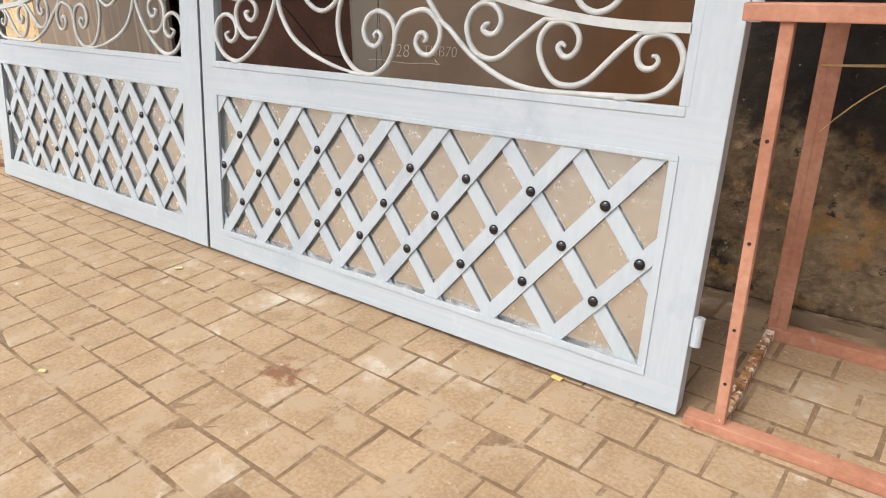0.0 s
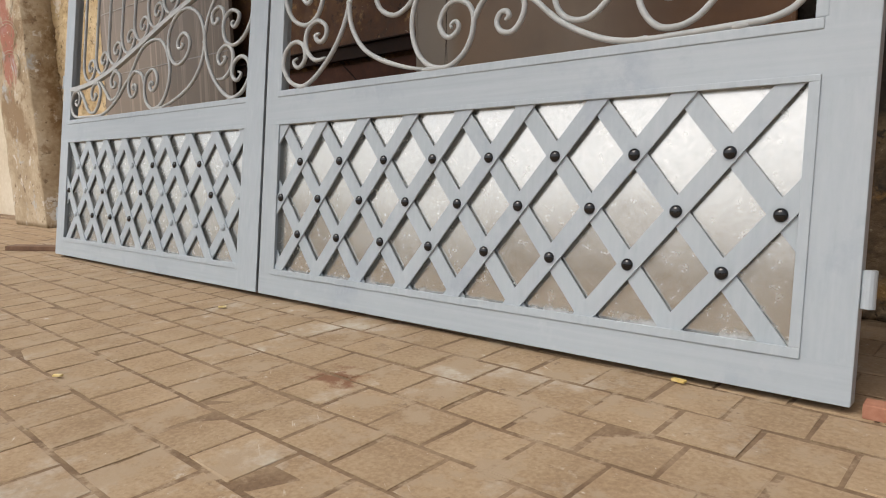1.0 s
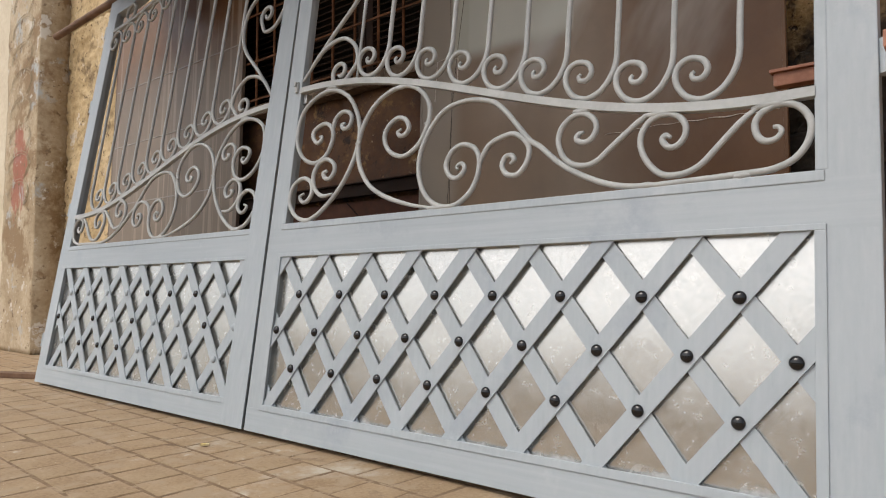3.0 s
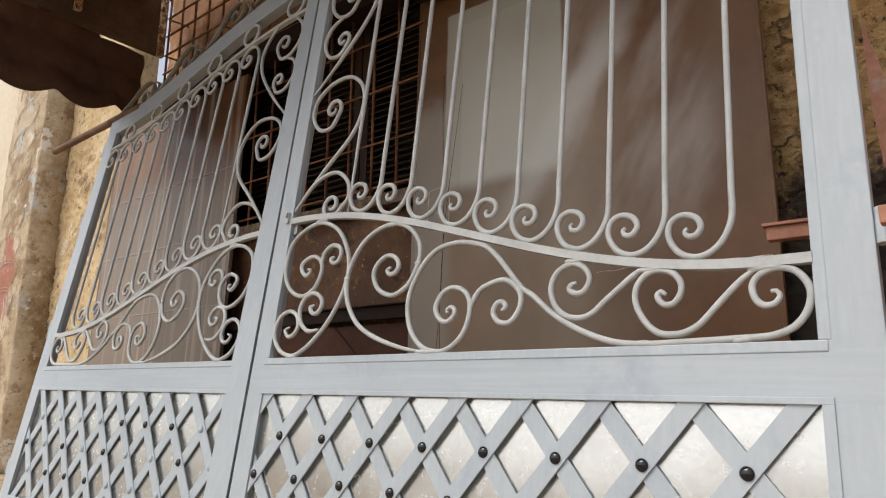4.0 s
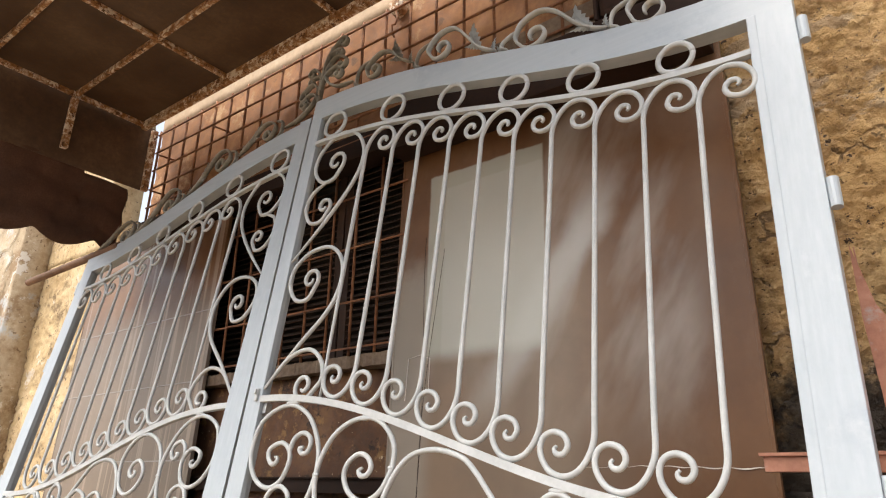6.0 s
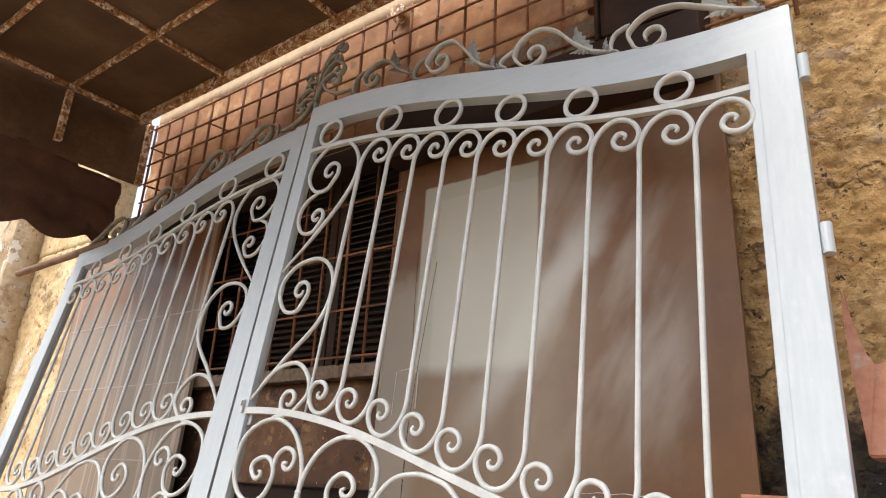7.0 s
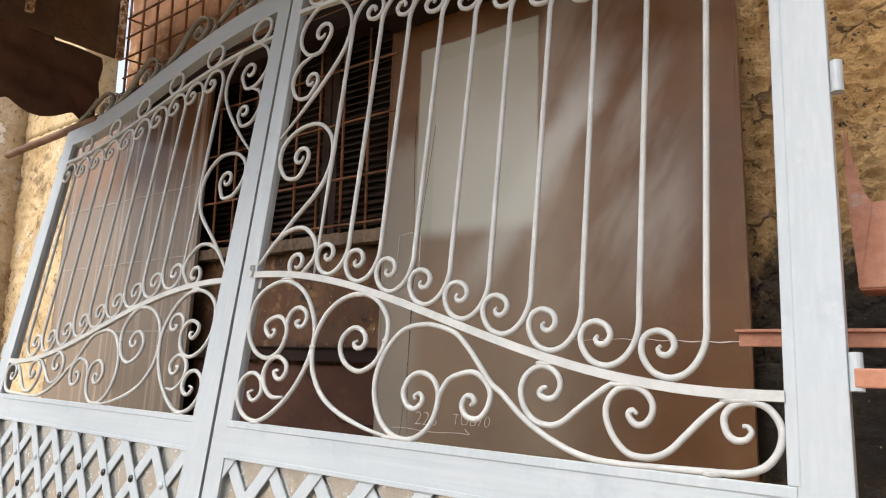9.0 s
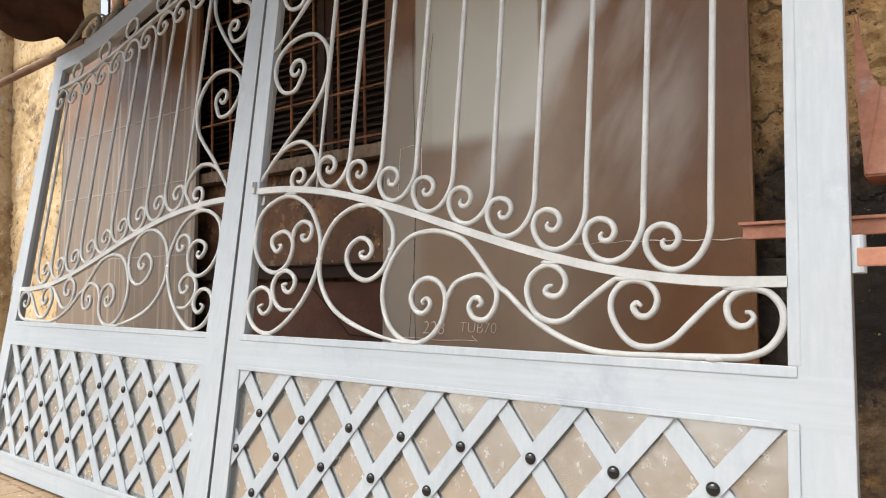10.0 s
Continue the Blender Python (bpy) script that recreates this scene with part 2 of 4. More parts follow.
crack.feature = "DISTANCE_TO_EDGE"
nt.links.new(jog.outputs[0], crack.inputs["Vector"])
split = maths(nt, "MULTIPLY", span(nt, crack.outputs["Distance"], 0.05, 0.015), span(nt, noise_out(nt, 4.0, 5, 0.6), 0.52, 0.6))
hole = maths(nt, "MAXIMUM", hole, split)
over(maths(nt, "MULTIPLY", hole, 0.8), (0.12, 0.07, 0.03))
height = maths(nt, "ADD", maths(nt, "ADD", maths(nt, "MULTIPLY", coat, 0.25), maths(nt, "MULTIPLY", clod.outputs["Distance"], -1.0)), maths(nt, "SUBTRACT", maths(nt, "MULTIPLY", noise_out(nt, 75, 7, 0.7), 1.0), hole))
bump(nt, nt.nodes["Principled BSDF"], height, 1.0, 0.02)
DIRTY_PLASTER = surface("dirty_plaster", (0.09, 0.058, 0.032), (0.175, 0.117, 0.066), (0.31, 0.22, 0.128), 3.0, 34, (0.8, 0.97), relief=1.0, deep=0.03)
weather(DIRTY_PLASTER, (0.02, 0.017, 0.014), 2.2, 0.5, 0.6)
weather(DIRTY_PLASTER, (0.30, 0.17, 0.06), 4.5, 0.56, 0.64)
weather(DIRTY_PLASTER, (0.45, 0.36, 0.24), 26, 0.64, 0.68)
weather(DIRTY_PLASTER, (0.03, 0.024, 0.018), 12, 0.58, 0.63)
RUSTY_WALL = surface("rust_stained_plaster", (0.065, 0.030, 0.015), (0.115, 0.052, 0.025), (0.19, 0.098, 0.045), 4, 24, (0.6, 0.9), relief=0.7, deep=0.015)
weather(RUSTY_WALL, (0.26, 0.145, 0.055), 13, 0.56, 0.63)
weather(RUSTY_WALL, (0.03, 0.016, 0.01), 5, 0.55, 0.60)
weather(RUSTY_WALL, (0.50, 0.39, 0.25), 30, 0.655, 0.68)
ORANGE_BOARD = surface("orange_wall_render", (0.14, 0.056, 0.018), (0.215, 0.092, 0.031), (0.31, 0.15, 0.057), 2.2, 26, (0.75, 0.92), relief=0.4, deep=0.01)
weather(ORANGE_BOARD, (0.36, 0.22, 0.11), 4.5, 0.57, 0.66)
weather(ORANGE_BOARD, (0.10, 0.05, 0.025), 6.5, 0.60, 0.66)
# paler tone: the sunlight on the top strip is put into this colour
SUNLIT_RENDER = surface("sunlit_cream_render", (0.34, 0.235, 0.145), (0.43, 0.315, 0.205), (0.52, 0.40, 0.275), 1.8, 26, (0.8, 0.95), relief=0.4, deep=0.01)
CREAM = surface("cream_render", (0.52, 0.44, 0.32), (0.62, 0.54, 0.41), (0.70, 0.63, 0.51), 1.2, 26, (0.8, 0.95), relief=0.4, deep=0.01)
PILLAR = surface("worn_grey_limewash", (0.32, 0.24, 0.15), (0.44, 0.35, 0.235), (0.56, 0.48, 0.36), 2.6, 30, (0.8, 0.95), relief=0.5, deep=0.01)
weather(PILLAR, (0.27, 0.185, 0.105), 2.2, 0.52, 0.58)
weather(PILLAR, (0.60, 0.56, 0.49), 5.5, 0.60, 0.63)
weather(PILLAR, (0.43, 0.45, 0.45), 1.7, 0.56, 0.62)
nt = PILLAR.node_tree
off = nt.nodes.new("ShaderNodeVectorMath")
off.operation, off.inputs[1].default_value = "SUBTRACT", (-4.26, 0.6, 1.55)
nt.links.new(nt.nodes.new("ShaderNodeNewGeometry").outputs["Position"], off.inputs[0])
squash = nt.nodes.new("ShaderNodeVectorMath")
squash.operation, squash.inputs[1].default_value = "MULTIPLY", (1.0, 0.0, 0.5)
nt.links.new(off.outputs[0], squash.inputs[0])
size = nt.nodes.new("ShaderNodeVectorMath")
size.operation = "LENGTH"
nt.links.new(squash.outputs[0], size.inputs[0])
daub = span(nt, maths(nt, "ADD", size.outputs["Value"], maths(nt, "MULTIPLY", noise_out(nt, 9, 7, 0.75, stretch=(2.0, 1.0, 0.6)), 0.75)), 0.56, 0.50)
tone = nt.nodes["Principled BSDF"].inputs["Base Color"]
nt.links.new(blend(nt, maths(nt, "MULTIPLY", daub, 0.85), tone.links[0].from_socket, (0.36, 0.13, 0.09)), tone)


weather(PILLAR, (0.20, 0.14, 0.085), 14, 0.60, 0.625)
weather(PILLAR, (0.66, 0.60, 0.50), 18, 0.635, 0.655)
RING_PAINT = surface("faded_ring_paint", (0.30, 0.25, 0.17), (0.40, 0.34, 0.24), (0.52, 0.46, 0.35), 9, 60, (0.8, 0.95))


def soot_and_shade(m, centre, reach):
    """A blackened area with a ragged edge: smoke, and shade put into the colour."""
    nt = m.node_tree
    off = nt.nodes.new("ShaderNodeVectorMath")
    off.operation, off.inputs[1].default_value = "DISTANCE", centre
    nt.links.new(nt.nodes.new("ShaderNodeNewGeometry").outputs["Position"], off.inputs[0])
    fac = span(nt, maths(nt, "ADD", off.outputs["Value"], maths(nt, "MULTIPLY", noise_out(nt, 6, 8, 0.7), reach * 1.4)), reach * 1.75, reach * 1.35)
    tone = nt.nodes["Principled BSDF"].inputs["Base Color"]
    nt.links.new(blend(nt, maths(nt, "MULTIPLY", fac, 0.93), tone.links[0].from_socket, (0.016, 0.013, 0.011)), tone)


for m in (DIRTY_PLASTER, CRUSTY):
    soot_and_shade(m, (1.92, 0.82, 0.98), 0.46)
    soot_and_shade(m, (2.36, 0.82, 0.92), 0.52)
    soot_and_shade(m, (2.9, 0.82, 0.95), 0.40)
weather(CRUSTY, (0.06, 0.035, 0.018), 26, 0.615, 0.64)
weather(CRUSTY, (0.62, 0.44, 0.21), 34, 0.655, 0.675)
weather(DIRTY_PLASTER, (0.40, 0.31, 0.19), 48, 0.665, 0.685)
PAVER = surface("sandy_concrete_paver", (0.236, 0.158, 0.090), (0.317, 0.224, 0.134), (0.395, 0.297, 0.192), 5, 90, (0.82, 0.95), relief=0.5, deep=0.005, island="object", grain=0.55)
PAVER_FAR = surface("sandy_concrete_pavers_far", (0.236, 0.158, 0.090), (0.317, 0.224, 0.134), (0.395, 0.297, 0.192), 5, 90, (0.82, 0.95), relief=0.5, deep=0.005, island=True, grain=0.55)
for p in (PAVER, PAVER_FAR):
    weather(p, (0.46, 0.41, 0.34), 2.3, 0.56, 0.70)
    weather(p, (0.50, 0.44, 0.36), 9, 0.62, 0.70)
    weather(p, (0.20, 0.14, 0.09), 3.1, 0.62, 0.72)
    weather(p, (0.60, 0.55, 0.47), 55, 0.655, 0.69)
    weather(p, (0.13, 0.085, 0.05), 85, 0.68, 0.70)
    weather(p, (0.68, 0.64, 0.57), 130, 0.70, 0.715)
    weather(p, (0.17, 0.115, 0.07), 38, 0.66, 0.72)
    # rubbed pale scratches
    nt = p.node_tree
    tone = nt.nodes["Principled BSDF"].inputs["Base Color"]
    turn = nt.nodes.new("ShaderNodeMapping")
    turn.inputs["Rotation"].default_value = (0, 0, radians(35))
    nt.links.new(nt.nodes.new("ShaderNodeNewGeometry").outputs["Position"], turn.inputs["Vector"])
    over(ramp(nt, noise_out(nt, 1.0, 4, 0.6, vec=turn.outputs[0], stretch=(9.0, 75.0, 1.0)), ((0.68, (0, 0, 0)), (0.73, (0.7, 0.7, 0.7)))), (0.58, 0.52, 0.43))
    # spilt red oxide dust by the gate
    nt = p.node_tree
    away = nt.nodes.new("ShaderNodeVectorMath")
    away.operation, away.inputs[1].default_value = "DISTANCE", (0.975, -0.43, 0.0)
    nt.links.new(nt.nodes.new("ShaderNodeNewGeometry").outputs["Position"], away.inputs[0])
    add = nt.nodes.new("ShaderNodeMath")
    add.operation = "MULTIPLY_ADD"
    nt.links.new(noise_out(nt, 14, 6, 0.7), add.inputs[0])
    add.inputs[1].default_value = 0.35
    nt.links.new(away.outputs["Value"], add.inputs[2])
    spill = ramp(nt, add.outputs[0], ((0.20, (0.85, 0.85, 0.85)), (0.25, (0, 0, 0))))
    tone = nt.nodes["Principled BSDF"].inputs["Base Color"]
    nt.links.new(blend(nt, spill, tone.links[0].from_socket, (0.16, 0.062, 0.026)), tone)
SOIL = surface("sandy_joint_soil", (0.125, 0.077, 0.041), (0.185, 0.12, 0.068), (0.26, 0.182, 0.112), 6, 90, (0.9, 1.0), relief=0.6, deep=0.006)
for p in (PAVER, PAVER_FAR, SOIL):  # sand swept over slabs and joints alike
    weather(p, (0.34, 0.255, 0.168), 7.5, 0.52, 0.60)
    weather(p, (0.20, 0.138, 0.085), 16, 0.63, 0.68)
DRIFT = surface("brown_dust_drift", (0.28, 0.19, 0.112), (0.36, 0.255, 0.157), (0.43, 0.32, 0.21), 3, 60, (0.9, 1.0), relief=0.5, deep=0.006)
weather(DRIFT, (0.44, 0.35, 0.25), 40, 0.66, 0.70)
LEDGE = surface("grey_tan_plaster", (0.11, 0.075, 0.05), (0.17, 0.122, 0.085), (0.24, 0.18, 0.13), 5, 40, (0.85, 0.97), relief=0.7, deep=0.012)
weather(LEDGE, (0.05, 0.032, 0.02), 8, 0.62, 0.68)
# near-black colour that stands for the unlit room and hole insides
DARKNESS = surface("unlit_dark", (0.012, 0.01, 0.008), (0.02, 0.016, 0.013), (0.03, 0.024, 0.02), 3, 30, (0.8, 0.95))
SHUTTER = surface("dark_shutter_wood", (0.020, 0.010, 0.0065), (0.036, 0.018, 0.011), (0.066, 0.033, 0.02), 6, 50, (0.75, 0.95), relief=0.3)
CHALK = surface("chalk", (0.62, 0.56, 0.50), (0.70, 0.64, 0.58), (0.76, 0.71, 0.66), 30, 120, (0.9, 1.0))
SCRAP = surface("yellow_paper_scrap", (0.55, 0.38, 0.1), (0.65, 0.5, 0.2), (0.75, 0.65, 0.4), 30, 90, (0.7, 0.9))
STRAW = surface("dry_straw", (0.42, 0.28, 0.11), (0.5, 0.35, 0.15), (0.58, 0.43, 0.2), 12, 70, (0.7, 0.9), relief=0.2)
RUSTY_SHEET = surface("rusty_brown_sheet", (0.05, 0.019, 0.011), (0.078, 0.030, 0.017), (0.115, 0.05, 0.029), 3, 40, (0.85, 0.97), relief=0.15)
WOOD = surface("weathered_wood", (0.09, 0.045, 0.025), (0.14, 0.075, 0.042), (0.2, 0.115, 0.07), 8, 60, (0.6, 0.85), relief=0.4, deep=0.004)

# zinc sheet: bright metal with spangle and streaks
GALVANISED, nt, b = material("galvanised_sheet", 0.3, 1.0)
vor = node(nt, "ShaderNodeTexVoronoi", Scale=90.0)
nt.links.new(nt.nodes.new("ShaderNodeNewGeometry").outputs["Position"], vor.inputs["Vector"])
blotch = noise_out(nt, 34, 7, 0.72)
nt.links.new(blend(nt, 0.14, ramp(nt, blotch, ((0.3, (0.65, 0.64, 0.61)), (0.7, (0.74, 0.725, 0.69)))), ramp(nt, vor.outputs["Color"], ((0.2, (0.52, 0.50, 0.46)), (0.8, (0.80, 0.78, 0.74))))), b.inputs["Base Color"])
nt.links.new(ramp(nt, blotch, ((0.3, (0.18,) * 3), (0.7, (0.30,) * 3))), b.inputs["Roughness"])
scuff = noise_out(nt, 1.0, 5, 0.7, stretch=(34.0, 34.0, 150.0))
bump(nt, b, maths(nt, "ADD", noise_out(nt, 1.6, 2, 0.4), maths(nt, "MULTIPLY", scuff, 0.0028)), 0.35, 0.05)
up = nt.nodes.new("ShaderNodeSeparateXYZ")
nt.links.new(nt.nodes.new("ShaderNodeNewGeometry").outputs["Position"], up.inputs[0])
smear = maths(nt, "MULTIPLY", span(nt, maths(nt, "ADD", up.outputs["Z"], maths(nt, "MULTIPLY", noise_out(nt, 16, 5, 0.6), 0.12)), 0.190, 0.150), 0.75)
tone = b.inputs["Base Color"]
nt.links.new(blend(nt, smear, tone.links[0].from_socket, (0.5, 0.53, 0.56)), tone)
nt.links.new(maths(nt, "SUBTRACT", 0.9, maths(nt, "MULTIPLY", smear, 0.9)), b.inputs["Metallic"])


# ---- mesh helpers ----
def part(name, bm, mat, parent=None, label="", smooth=False):
    me = bpy.data.meshes.new(name)
    bmesh.ops.recalc_face_normals(bm, faces=bm.faces)
    bm.to_mesh(me)
    bm.free()
    me.materials.append(mat)
    if smooth:
        me.polygons.foreach_set("use_smooth", [True] * len(me.polygons))
    ob = new(name, me)
    if parent:
        ob.parent = parent
    return tagged(ob, label)


def thing(name, label, category, m=None, group="", kind=""):
    e = new(name)
    e.empty_display_size = 0.1
    if m:
        e.matrix_world = m
    return tagged(e, label, category, group, kind)


def box(bm, lo, hi, bevel=0.0, m=None):
    r = bmesh.ops.create_cube(bm, size=1.0)
    vs = r["verts"]
    for v in vs:
        v.co = Vector([a + (b_ - a) * (c + 0.5) for a, b_, c in zip(lo, hi, v.co)])
    if bevel:
        es = list({e for v in vs for e in v.link_edges})
        vs = bmesh.ops.bevel(bm, geom=es, offset=bevel, segments=2, affect="EDGES", profile=0.6)["verts"]
    if m is not None:
        bmesh.ops.transform(bm, matrix=m, verts=list({*vs}))
    return bm


def slab(lo, hi, bevel=0.0):
    return box(bmesh.new(), lo, hi, bevel)


def tube(bm, pts, radius, sides=8, taper=None, flat=1.0):
    """A round bar along pts; radius may thin towards its ends."""
    rings, up = [], Vector((0, 1, 0))
    pts = [Vector(p) for p in pts]
    for i, p in enumerate(pts):
        d = (pts[min(i + 1, len(pts) - 1)] - pts[max(i - 1, 0)]).normalized()
        ref = up if abs(d.dot(up)) < 0.95 else Vector((1, 0, 0))
        s = d.cross(ref).normalized()
        n = s.cross(d).normalized()
        r = radius * (taper(i / (len(pts) - 1)) if taper else 1.0)
        rings.append([bm.verts.new(p + s * (r * math.cos(a)) + n * (r * flat * math.sin(a))) for a in (2 * math.pi * k / sides for k in range(sides))])
    for a, c in zip(rings, rings[1:]):
        for k in range(sides):
            bm.faces.new((a[k], a[(k + 1) % sides], c[(k + 1) % sides], c[k]))
    bm.faces.new(rings[0][::-1])
    bm.faces.new(rings[-1])
    return bm


def spline(pts, step=6):
    """Catmull-Rom through design points in the gate's plane."""
    P = [Vector(p) for p in pts]
    P = [P[0] * 2 - P[1]] + P + [P[-1] * 2 - P[-2]]
    out = []
    for a, b_, c, d in zip(P, P[1:], P[2:], P[3:]):
        for k in range(step):
            t = k / step
            out.append(0.5 * (2 * b_ + (c - a) * t + (2 * a - 5 * b_ + 4 * c - d) * t * t + (3 * b_ - a - 3 * c + d) * t ** 3))
    return out + [P[-2]]


def volute(p, heading, r, turns, sense, last=0.24):
    """A closing spiral that goes on from p along heading."""
    out, n, r_now, pos, h = [], int(turns * 22), r, Vector(p), heading
    for k in range(n):
        r_now = r * (1 - (1 - last) * (k / n) ** 0.8)
        da = 2 * math.pi * turns / n
        pos = pos + Vector((math.cos(h + sense * da / 2), math.sin(h + sense * da / 2))) * (r_now * da)
        h += sense * da
        out.append(pos.copy())
    return out


def scroll(pts, start=None, end=None, step=6):
    """A bar through pts whose ends roll into volutes: (radius, turns, sense)."""
    line = spline([Vector(p) for p in pts], step)
    if end:
        d = line[-1] - line[-2]
        line += volute(line[-1], math.atan2(d.y, d.x), *end)
    if start:
        d = line[0] - line[1]
        line = volute(line[0], math.atan2(d.y, d.x), *start)[::-1] + line
    return line


def plane_bar(name, line, radius, mat, parent, y=0.0, flat=1.0, label="", fine=True):
    n = len(line)
    tip = lambda u: min(1.0, 0.55 + 6 * min(u, 1 - u)) if fine else 1.0
    return part(name, tube(bmesh.new(), [(p[0], y, p[1]) for p in line], radius, 8, tip, flat), mat, parent, label, True)


# ---- gate leaves ----
W = 2.0
R_BAR = 0.0081


def swell(x, base, rise, start=0.0, run=1.9, bend=1.1):
    """A flat S from base + rise down to base - rise, a little fuller at its high end."""
    return base + rise * math.cos(math.pi * (min(max(x - start, 0.0), run) / run) ** bend)


def arch_top(x):
    return swell(x, 2.532, 0.167)


def arch_low(x):
    return swell(x, 2.413, 0.172)


def top_rail(x):
    return swell(x, 2.282, 0.161)


def mid_rail(x):
    return swell(x, 1.127, 0.179, 0.1, 1.72, 1.05)


# the rolled end of an upright bar, from its straight part down and round to the side
HOOK = spline([Vector(p) for p in ((0, 0.155), (0, 0.10), (-0.007, 0.066), (-0.024, 0.033), (-0.050, 0.009), (-0.085, 0), (-0.121, 0.014), (-0.144, 0.046), (-0.148, 0.077), (-0.136, 0.100),
                                   (-0.110, 0.109), (-0.082, 0.098), (-0.071, 0.074), (-0.083, 0.054), (-0.102, 0.054), (-0.109, 0.066), (-0.102, 0.074))], 4)


def build_leaf():
    leaf = thing("gate_leaf", "pale grey primed steel gate leaf with scrolled bars, leaning back", "gate", LEAN, "pair of gate leaves")
    D = 0.05

    def P(name, bm, mat=GATE_PAINT, label="", smooth=False):
        return part(name, bm, mat, leaf, label, smooth)

    # box-section frame; its front face is y = 0
    P("hinge_stile", slab((1.9, 0.00006, 0.0006), (W, D - 0.001, arch_top(2.0) - 0.004), 0.003))
    bm = slab((0.0, 0.0006, 0.0006), (0.09, D - 0.001, arch_top(0.05) - 0.004), 0.003)
    for v in bm.verts:
        if v.co.x < 0.045:
            v.co.x += 0.004 + 0.037 * v.co.z / 2.7  # planed back towards the top, so that a gap opens
    P("meeting_stile", bm)
    P("bottom_rail", slab((0.006, 0, 0), (W - 0.002, D, 0.085)), RAIL_PAINT)
    P("lock_rail", slab((0.018, 0, 0.648), (W - 0.002, D, 0.757)), RAIL_PAINT)
    bm = bmesh.new()
    n, prev = 40, None
    for i in range(n + 1):
        x = 0.046 + (W - 0.047) * i / n
        row = [bm.verts.new(c) for c in ((x, 0.0, arch_low(x)), (x, 0.0, arch_top(x)), (x, D, arch_top(x)), (x, D, arch_low(x)))]
        if prev:
            for k in range(4):
                bm.faces.new((prev[k], prev[(k + 1) % 4], row[(k + 1) % 4], row[k]))
        else:
            bm.faces.new(row)
        prev = row
    bm.faces.new(prev[::-1])
    P("arched_head", bm, RAIL_PAINT)
    # square-bar bead round the scroll opening
    P("bead", slab((0.088, -0.003, 0.75), (1.902, 0.022, 0.774), 0.003))
    P("bead", slab((0.088, -0.0012, 0.774), (0.108, 0.022, arch_low(0.1) + 0.004), 0.003))
    P("bead", slab((1.884, -0.0012, 0.774), (1.909, 0.022, arch_low(1.9) + 0.004), 0.003))
    # flat trim round the lattice
    for lo, hi in (((0.086, -0.004, 0.08), (1.904, 0.002, 0.102)), ((0.086, -0.004, 0.646), (1.904, 0.002, 0.660)),
                   ((0.086, -0.004, 0.102), (0.106, 0.002, 0.646)), ((1.882, -0.004, 0.102), (1.904, 0.002, 0.646))):
        P("panel_trim", slab(lo, hi, 0.0015))
    P("panel_sheet", slab((0.09, 0.019, 0.084), (1.9, 0.022, 0.65)), GALVANISED, "shiny galvanised steel backing sheet")

    # riveted flat-bar lattice
    x0, x1, z0, z1, pitch, zc, half = 0.104, 1.884, 0.098, 0.6465, 0.215, 0.374, 0.1325
    slope = half / (pitch / 2)
    ln = math.hypot(pitch / 2, half)
    ux, uz = pitch / 2 / ln, half / ln
    wide = 0.0225
    warp = lambda q: q - 0.012 * math.sin(math.pi * min(max((q - 0.66) / 1.19, 0.0), 1.0))  # the welder's uneven pitch

    def clip(poly, axis, val, keep_less):
        out = []
        for a, b_ in zip(poly, poly[1:] + poly[:1]):
            ia, ib = (a[axis] <= val) == keep_less, (b_[axis] <= val) == keep_less
            if ia:
                out.append(a)
            if ia != ib:
                f = (val - a[axis]) / (b_[axis] - a[axis])
                out.append((a[0] + f * (b_[0] - a[0]), a[1] + f * (b_[1] - a[1])))
        return out

    for s, y in ((1, 0.002), (-1, 0.008)):
        for k in range(-3, 13):
            cx = 0.128 + pitch * k
            a = [(warp(cx) + s * ux * L - w * s * uz, zc + uz * L + w * ux) for L, w in ((-0.6, -wide), (0.6, -wide), (0.6, wide), (-0.6, wide))]
            for axis, val, less in ((0, x0, False), (0, x1, True), (1, z0, False), (1, z1, True)):
                a = clip(a, axis, val, less) if a else a
            if len(a) < 3 or min(p[0] for p in a) > 1.8:
                continue
            bm = bmesh.new()
            f = bm.faces.new([bm.verts.new((p[0], y, p[1])) for p in a])
            for g in bmesh.ops.extrude_face_region(bm, geom=[f])["geom"]:
                if isinstance(g, bmesh.types.BMVert):
                    g.co.y += 0.0055
            P("lattice_bar", bm)
    dome = bmesh.new()
    bmesh.ops.create_uvsphere(dome, u_segments=14, v_segments=8, radius=0.0152)
    for v in dome.verts:
        v.co.y *= 0.6
    first = P("rivet", dome, RIVET, "domed black rivet", True)
    first.location = (0.128, 0.001, zc)
    spots = [(0.128 + pitch * k, zc) for k in range(1, 9)] + [(0.2355 + pitch * k, zc + d) for k in range(8) for d in (half, -half)]
    for x, z in spots:
        o = first.copy()
        scene.collection.objects.link(o)
        o.location = (warp(x), 0.001, z)

    # curved flat rails between the bars
    def rail(name, fn, a, b_, th):
        bm, prev = bmesh.new(), None
        for i in range(41):
            x = a + (b_ - a) * i / 40
            z = fn(x)
            row = [bm.verts.new(c) for c in ((x, -0.006, z - th), (x, -0.006, z + th), (x, 0.014, z + th), (x, 0.014, z - th))]
            if prev:
                for k in range(4):
                    bm.faces.new((prev[k], prev[(k + 1) % 4], row[(k + 1) % 4], row[k]))
            prev = row
        P(name, bm, BAR_PAINT)

    rail("wavy_rail", mid_rail, 0.107, 1.886, 0.0115)
    rail("upper_rail", top_rail, 0.107, 1.886, 0.009)

